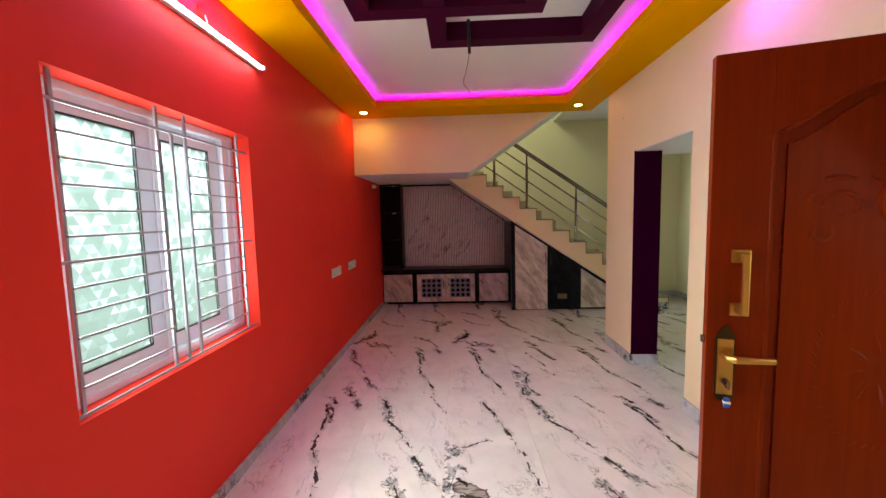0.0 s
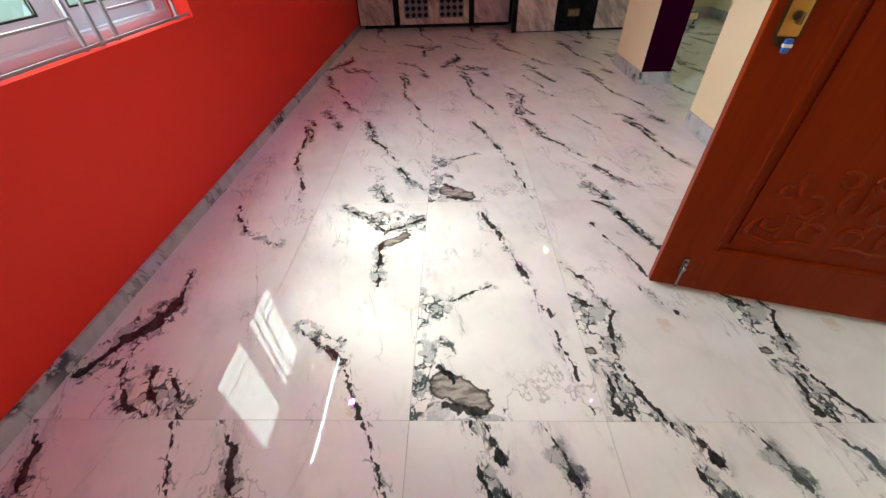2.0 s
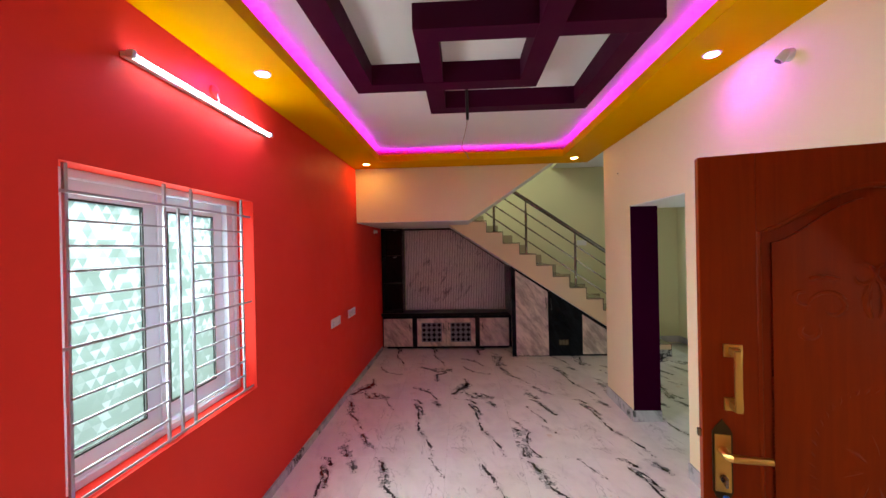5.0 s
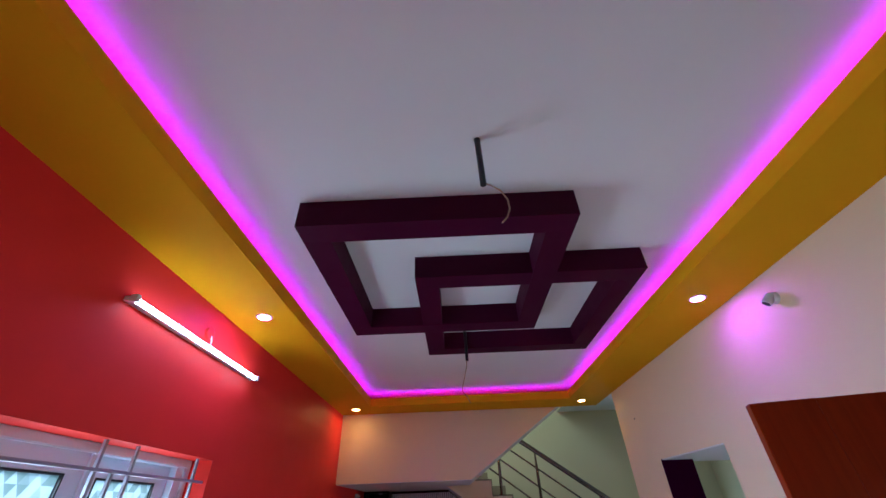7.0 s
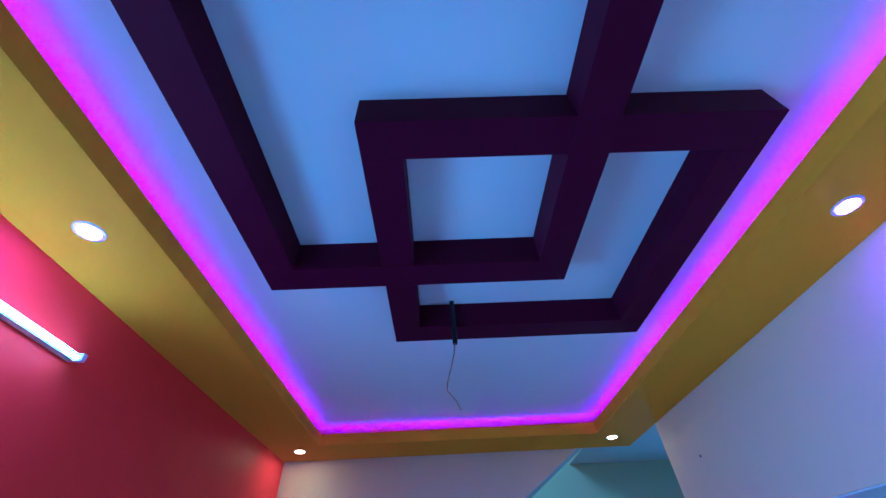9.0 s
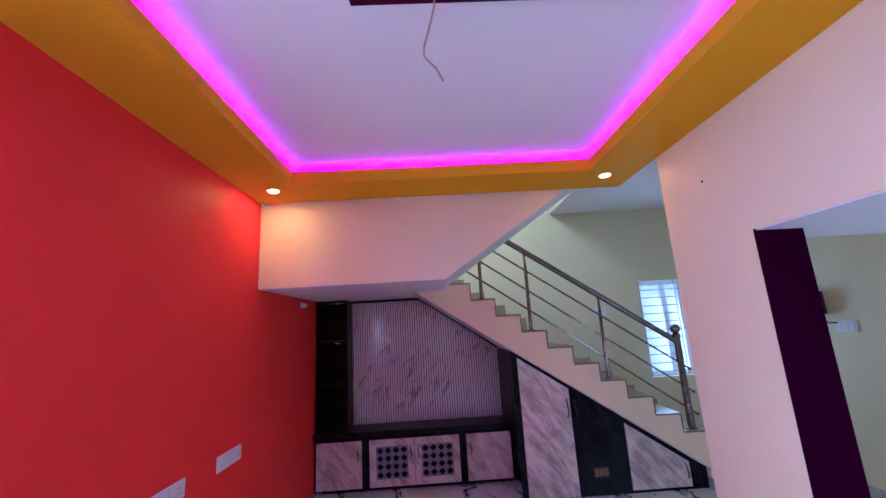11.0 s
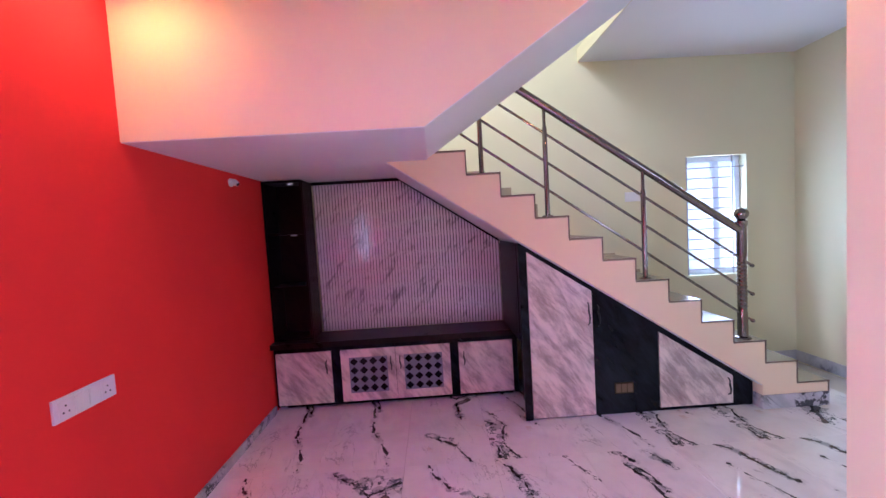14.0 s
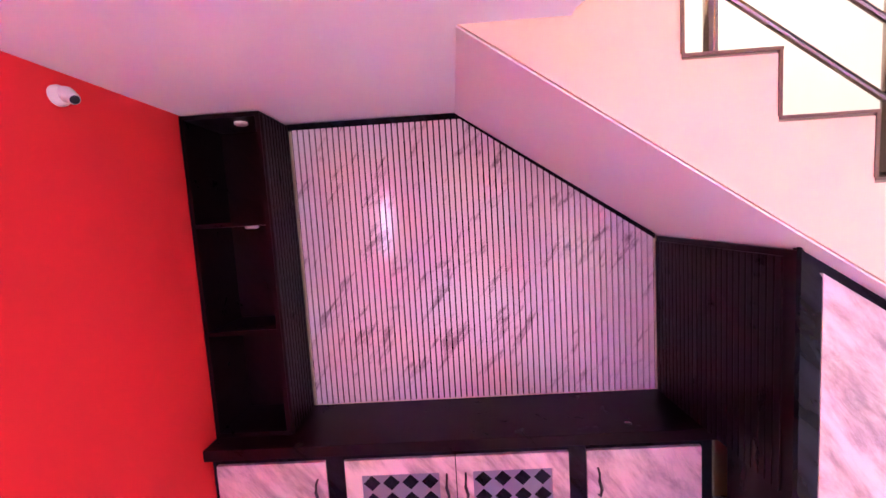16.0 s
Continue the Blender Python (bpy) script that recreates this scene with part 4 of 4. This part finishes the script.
tall = part("door", prism(fresh(), [(0.869, 0.012), (1.350, 0.012), (1.347, 0.972), (0.869, 1.293)], "y", CY - 0.014, CY), MARBLE, fit, "tall pale marble laminate door with a slanting top")
handle(tall, 1.315, CY - 0.014, 0.80, length=0.17)
dark = part("door", prism(fresh(), [(1.357, 0.012), (1.848, 0.012), (1.848, 0.630), (1.357, 0.962)], "y", CY - 0.012, CY), SLATE, fit, "black marble laminate door")
handle(dark, 1.39, CY - 0.012, 0.78, length=0.17)
small = part("door", prism(fresh(), [(1.855, 0.03), (2.424, 0.03), (2.424, 0.245), (1.855, 0.624)], "y", CY - 0.014, CY), MARBLE, fit, "low pale marble laminate door with a slanting top")
handle(small, 2.385, CY - 0.014, 0.165, length=0.13)
sw = thing("socket_plate", (1.58, CY - 0.012, 0.20), "dull gold socket plate on the black cupboard", "socket")
part("plate", box(fresh(), 1.50, 1.645, CY - 0.020, CY - 0.012, 0.165, 0.25, 0.002), DARKBRASS, sw)
for k in range(3):
    part("rocker", box(fresh(), 1.508 + k * 0.045, 1.546 + k * 0.045, CY - 0.023, CY - 0.019, 0.175, 0.24, 0.001), DULLGOLD, sw)

# ---- hall fittings ----
meter = thing("meter_box", (3.70, 5.44, 1.55), "black and yellow electric box on the hall wall", "electric box")
part("case", box(fresh(), 3.60, 3.70, 5.36, 5.52, 1.55, 1.76, 0.006), BLACK, meter)
part("cover", box(fresh(), 3.595, 3.66, 5.352, 5.36, 1.555, 1.755, 0.002), METERBOX, meter)
part("cable", tube(fresh(), [(3.66, 5.40, 1.55), (3.65, 5.38, 1.50), (3.66, 5.33, 1.47), (3.69, 5.28, 1.47)], 0.007, 6), BLACK, meter, smooth=True)
hs = thing("hall_switch_plate", (3.70, 5.22, 1.44), "white switch plate on the hall wall", "switch")
part("plate", box(fresh(), 3.688, 3.70, 5.13, 5.31, 1.39, 1.49, 0.003), PLASTIC, hs)
for k in range(3):
    part("rocker", box(fresh(), 3.684, 3.689, 5.145 + k * 0.055, 5.185 + k * 0.055, 1.405, 1.475, 0.001), PLASTIC, hs)
st = thing("stair_switch_plate", (2.0, 6.58, 1.75), "white switch plate on the stair wall", "switch")
part("plate", box(fresh(), 2.03, 2.19, 6.568, 6.58, 1.655, 1.745, 0.003), PLASTIC, st)
part("rocker", box(fresh(), 2.06, 2.16, 6.565, 6.569, 1.667, 1.733, 0.001), PLASTIC, st)

# ---- entrance door: leaf drawn flat along x from its free edge, then swung ----
DW, DH, DT = 0.855, 1.935, 0.035
door = thing("entrance_door", (0.815, 1.242, 0.022), "carved red-brown varnished wooden door standing open", "door")
HOMES[door.name] = (0, 0, 0.022)
door.rotation_euler = (0, 0, radians(-16.2))
PX0, PX1, PZ0 = 0.155, DW - 0.155, 0.215
ARCH = lambda s: 1.695 + 0.125 * (0.5 - 0.5 * math.cos(2 * math.pi * s)) ** 0.8
leaf = fresh()
box(leaf, 0, 0.150, 0, DT, 0.022, DH, 0.003)
box(leaf, DW - 0.150, DW, 0, DT, 0.022, DH, 0.003)
box(leaf, 0.150, DW - 0.150, 0.0005, DT - 0.0005, 0.022, PZ0)
arch = [(PX0 - 0.005 + (PX1 - PX0 + 0.01) * k / 24, ARCH(k / 24)) for k in range(25)]
prism(leaf, arch + [(DW - 0.150, DH - 0.001), (0.150, DH - 0.001)], "y", 0.0005, DT - 0.0005)
box(leaf, 0.149, DW - 0.149, 0.012, DT - 0.012, PZ0 - 0.01, 1.83)
leaf = part("leaf", leaf, WOOD, door)
inset = [(PX0 + 0.035, PZ0 + 0.035), (PX1 - 0.035, PZ0 + 0.035)] + [(PX1 - 0.035 - (PX1 - PX0 - 0.07) * k / 24, ARCH(1 - k / 24) - 0.035) for k in range(25)]
field = prism(fresh(), inset, "y", 0.0055, 0.0125)
part("panel", field, WOOD, leaf, "raised panel with an arched top")
outer = [(PX0, PZ0), (PX1, PZ0)] + [(PX1 - (PX1 - PX0) * k / 24, ARCH(1 - k / 24)) for k in range(25)] + [(PX0, PZ0)]
part("moulding", tube(fresh(), [(x, 0.006, z) for x, z in outer], 0.009, 8), WOOD, leaf, smooth=True)
CXD = DW / 2


def carve(points, r, deep=0.0110):
    n = len(points)
    return tube(fresh(), [(x, deep, z) for x, z in points], [0.95 * r * (0.45 + 0.55 * math.sin(math.pi * (k + 0.5) / n)) for k in range(n)], 7)


def scroll(cx, cz, r, turns, flip, start):
    return [(cx + flip * r * (1 - 0.72 * k / 26) * math.cos(start + turns * k / 26), cz + r * (1 - 0.72 * k / 26) * math.sin(start + turns * k / 26)) for k in range(27)]


# rope ring round the middle, rosette, scrollwork above and below, twisted side rods
for k in range(44):
    a = 2 * math.pi * k / 44
    cx, cz = CXD + 0.150 * math.cos(a), 1.0 + 0.235 * math.sin(a)
    t = a + 0.9
    part("rope_twist", carve([(cx - 0.014 * math.sin(t), cz + 0.014 * math.cos(t)), (cx, cz), (cx + 0.014 * math.sin(t), cz - 0.014 * math.cos(t))], 0.008), WOOD, leaf, smooth=True)
for k in range(8):
    a = 2 * math.pi * k / 8
    petal = [(CXD + (0.02 + 0.075 * s) * math.cos(a + 0.25 * s), 1.0 + (0.02 + 0.11 * s) * math.sin(a + 0.25 * s)) for s in (0, 0.25, 0.5, 0.75, 1)]
    part("petal", carve(petal, 0.016, 0.0175), WOOD, leaf, smooth=True)
for flip in (1, -1):
    for cz, r, turns, start, off in ((1.47, 0.055, 6.5, -0.5, 0.10), (1.56, 0.040, 5.5, 1.0, 0.03), (1.40, 0.035, 5.5, 2.2, 0.155), (1.50, 0.030, 5.0, 3.8, 0.165), (0.42, 0.055, 6.5, 0.5, 0.10), (0.34, 0.040, 5.5, -1.0, 0.045), (0.36, 0.045, 5.5, 2.2, 0.165), (0.48, 0.030, 5.0, 3.8, 0.170), (0.52, 0.035, 5.5, 0.9, 0.045)):
        part("scroll", carve(scroll(CXD + flip * off, cz, r, turns, flip, start), 0.010, 0.0070 if cz < 0.6 else 0.0100), WOOD, leaf, smooth=True)
    for a, b, c in (((0.03, 0.29), (0.07, 0.30), (0.12, 0.285)), ((0.12, 0.285), (0.17, 0.275), (0.215, 0.30)), ((0.215, 0.30), (0.225, 0.34), (0.20, 0.37)), ((0.075, 0.36), (0.085, 0.40), (0.06, 0.44)), ((0.13, 0.46), (0.16, 0.50), (0.145, 0.54)), ((0.02, 0.42), (0.035, 0.47), (0.015, 0.52)), ((0.13, 0.30), (0.14, 0.33), (0.12, 0.35)), ((0.01, 1.44), (0.03, 1.49), (0.012, 1.54)), ((0.08, 1.55), (0.12, 1.56), (0.15, 1.55))):
        bend = [((1 - u) ** 2 * a[0] + 2 * u * (1 - u) * b[0] + u * u * c[0], (1 - u) ** 2 * a[1] + 2 * u * (1 - u) * b[1] + u * u * c[1]) for u in (0, 0.2, 0.4, 0.6, 0.8, 1)]
        part("leaf_spray", carve([(CXD + flip * x, z) for x, z in bend], 0.011, 0.0072), WOOD, leaf, smooth=True)
    for k in range(70):
        z = 0.62 + k * 0.0118
        x = CXD + flip * 0.232
        part("side_twist", carve([(x - 0.007, z - 0.006), (x, z), (x + 0.007, z + 0.006)], 0.006), WOOD, leaf, smooth=True)
pull = part("pull_handle", box(fresh(), 0.072, 0.092, -0.054, -0.042, 1.152, 1.338, 0.004), BRASS, leaf, "flat antique brass pull handle")
for z in (1.162, 1.328):
    part("pull_foot", box(fresh(), 0.058, 0.108, -0.010, 0.001, z - 0.020, z + 0.020, 0.003), BRASS, pull)
    part("pull_neck", box(fresh(), 0.070, 0.094, -0.045, -0.006, z - 0.010, z + 0.013, 0.004), BRASS, pull)
plate = fresh()
prism(plate, [(0.025, 0.885), (0.033, 0.866), (0.052, 0.858), (0.071, 0.866), (0.079, 0.885), (0.079, 1.07), (0.071, 1.086), (0.060, 1.10), (0.052, 1.112), (0.044, 1.10), (0.033, 1.086), (0.025, 1.07)], "y", -0.004, 0.001)
plate = part("lock_plate", plate, DARKBRASS, leaf, "ornate brass lock plate with black edging")
part("plate_face", box(fresh(), 0.030, 0.074, -0.008, -0.003, 0.885, 1.065, 0.003), BRASS, plate)
part("lever", tube(fresh(), [(0.052, -0.006, 1.016), (0.052, -0.045, 1.016), (0.063, -0.056, 1.017), (0.108, -0.058, 1.020), (0.160, -0.056, 1.022)], [0.014, 0.012, 0.012, 0.011, 0.010], 10), BRASS, plate, "brass lever handle", smooth=True)
part("key_barrel", rod(fresh(), (0.052, -0.018, 0.930), (0.052, -0.006, 0.930), 0.011), STEEL, plate, smooth=True)
part("key", box(fresh(), 0.048, 0.056, -0.040, -0.017, 0.915, 0.940, 0.002), STEEL, plate)
ringlet = solo("key_ring", box(fresh(), 0.044, 0.061, -0.034, -0.022, 0.852, 0.885, 0.005), BLUE, "small blue and white key tag in the lock", "key tag")
ringlet.matrix_world = Matrix.Translation((K * 0.815, K * 1.242, 0)) @ Matrix.Rotation(radians(-16.2), 4, "Z")
tag = part("tag_band", box(fresh(), 0.043, 0.062, -0.036, -0.021, 0.866, 0.874, 0.002), PLASTIC, ringlet)
bolt = part("floor_bolt", box(fresh(), 0.078, 0.096, -0.008, 0.001, 0.095, 0.165, 0.002), STEEL, leaf, "small steel tower bolt")
part("bolt_rod", rod(fresh(), (0.087, -0.011, 0.03), (0.087, -0.011, 0.15), 0.005), STEEL, bolt, smooth=True)
part("bolt_knob", lathe(fresh(), [(0.007, 0.0), (0.009, 0.008), (0.006, 0.014)], (0.087, -0.010, 0.125), (0, -1, 0), 10), STEEL, bolt, smooth=True)
part("latch", box(fresh(), -0.010, 0.002, 0.010, 0.024, 1.045, 1.068, 0.002), STEEL, leaf)
frame_d = thing("door_1", (1.77, 0.53, 0.0), "red-brown wooden entrance door frame", "door frame", kind="structure")
for y0, y1, z0, z1 in ((0.06, 0.10, 0.0, 2.0), (0.975, 1.0, 0.0, 2.0), (0.10, 0.975, 1.96, 2.0)):
    part("frame_post", box(fresh(), 1.655, 1.885, y0, y1, z0, z1, 0.003), WOOD, frame_d)

# ---- floor tiles, 0.6 by 1.2 m, laid in straight rows ----
TW, TL = 0.58, 1.16


# designs of the tiles, row by row from the south, each row from the west
PRINTS = ("heabcdhea", "eeehheche", "eabcddheb", "ahecehheb", "behhdhhec", "cabaehdde", "ehhbdhdda", "aehbdceha")


def tile_mesh(w, l, design):
    bm = box(fresh(), 0.0006, w - 0.0006, 0.0006, l - 0.0006, -0.014, 0.0)
    for v in bm.verts:
        v.co *= K
    me = bpy.data.meshes.new("floor_tile")
    bm.to_mesh(me)
    bm.free()
    me.materials.append(TILES[design])
    return me


shared = {}
for i in range(-3, 6):
    for j in range(-2, 6):
        x0, x1 = max(-0.09 + i * TW, -1.27), min(-0.09 + (i + 1) * TW, 3.70)
        y0, y1 = max(0.692 + j * TL, -0.52), min(0.692 + (j + 1) * TL, 6.58)
        if x1 - x0 < 0.005 or y1 - y0 < 0.005:
            continue
        size = (round(x1 - x0, 4), round(y1 - y0, 4), PRINTS[j + 2][(i + 3) % 9])
        if size not in shared:
            shared[size] = tile_mesh(*size)
        t = new("floor_tile", shared[size])
        t.parent = floor
        t.location = (K * x0, K * y0, 0.0)
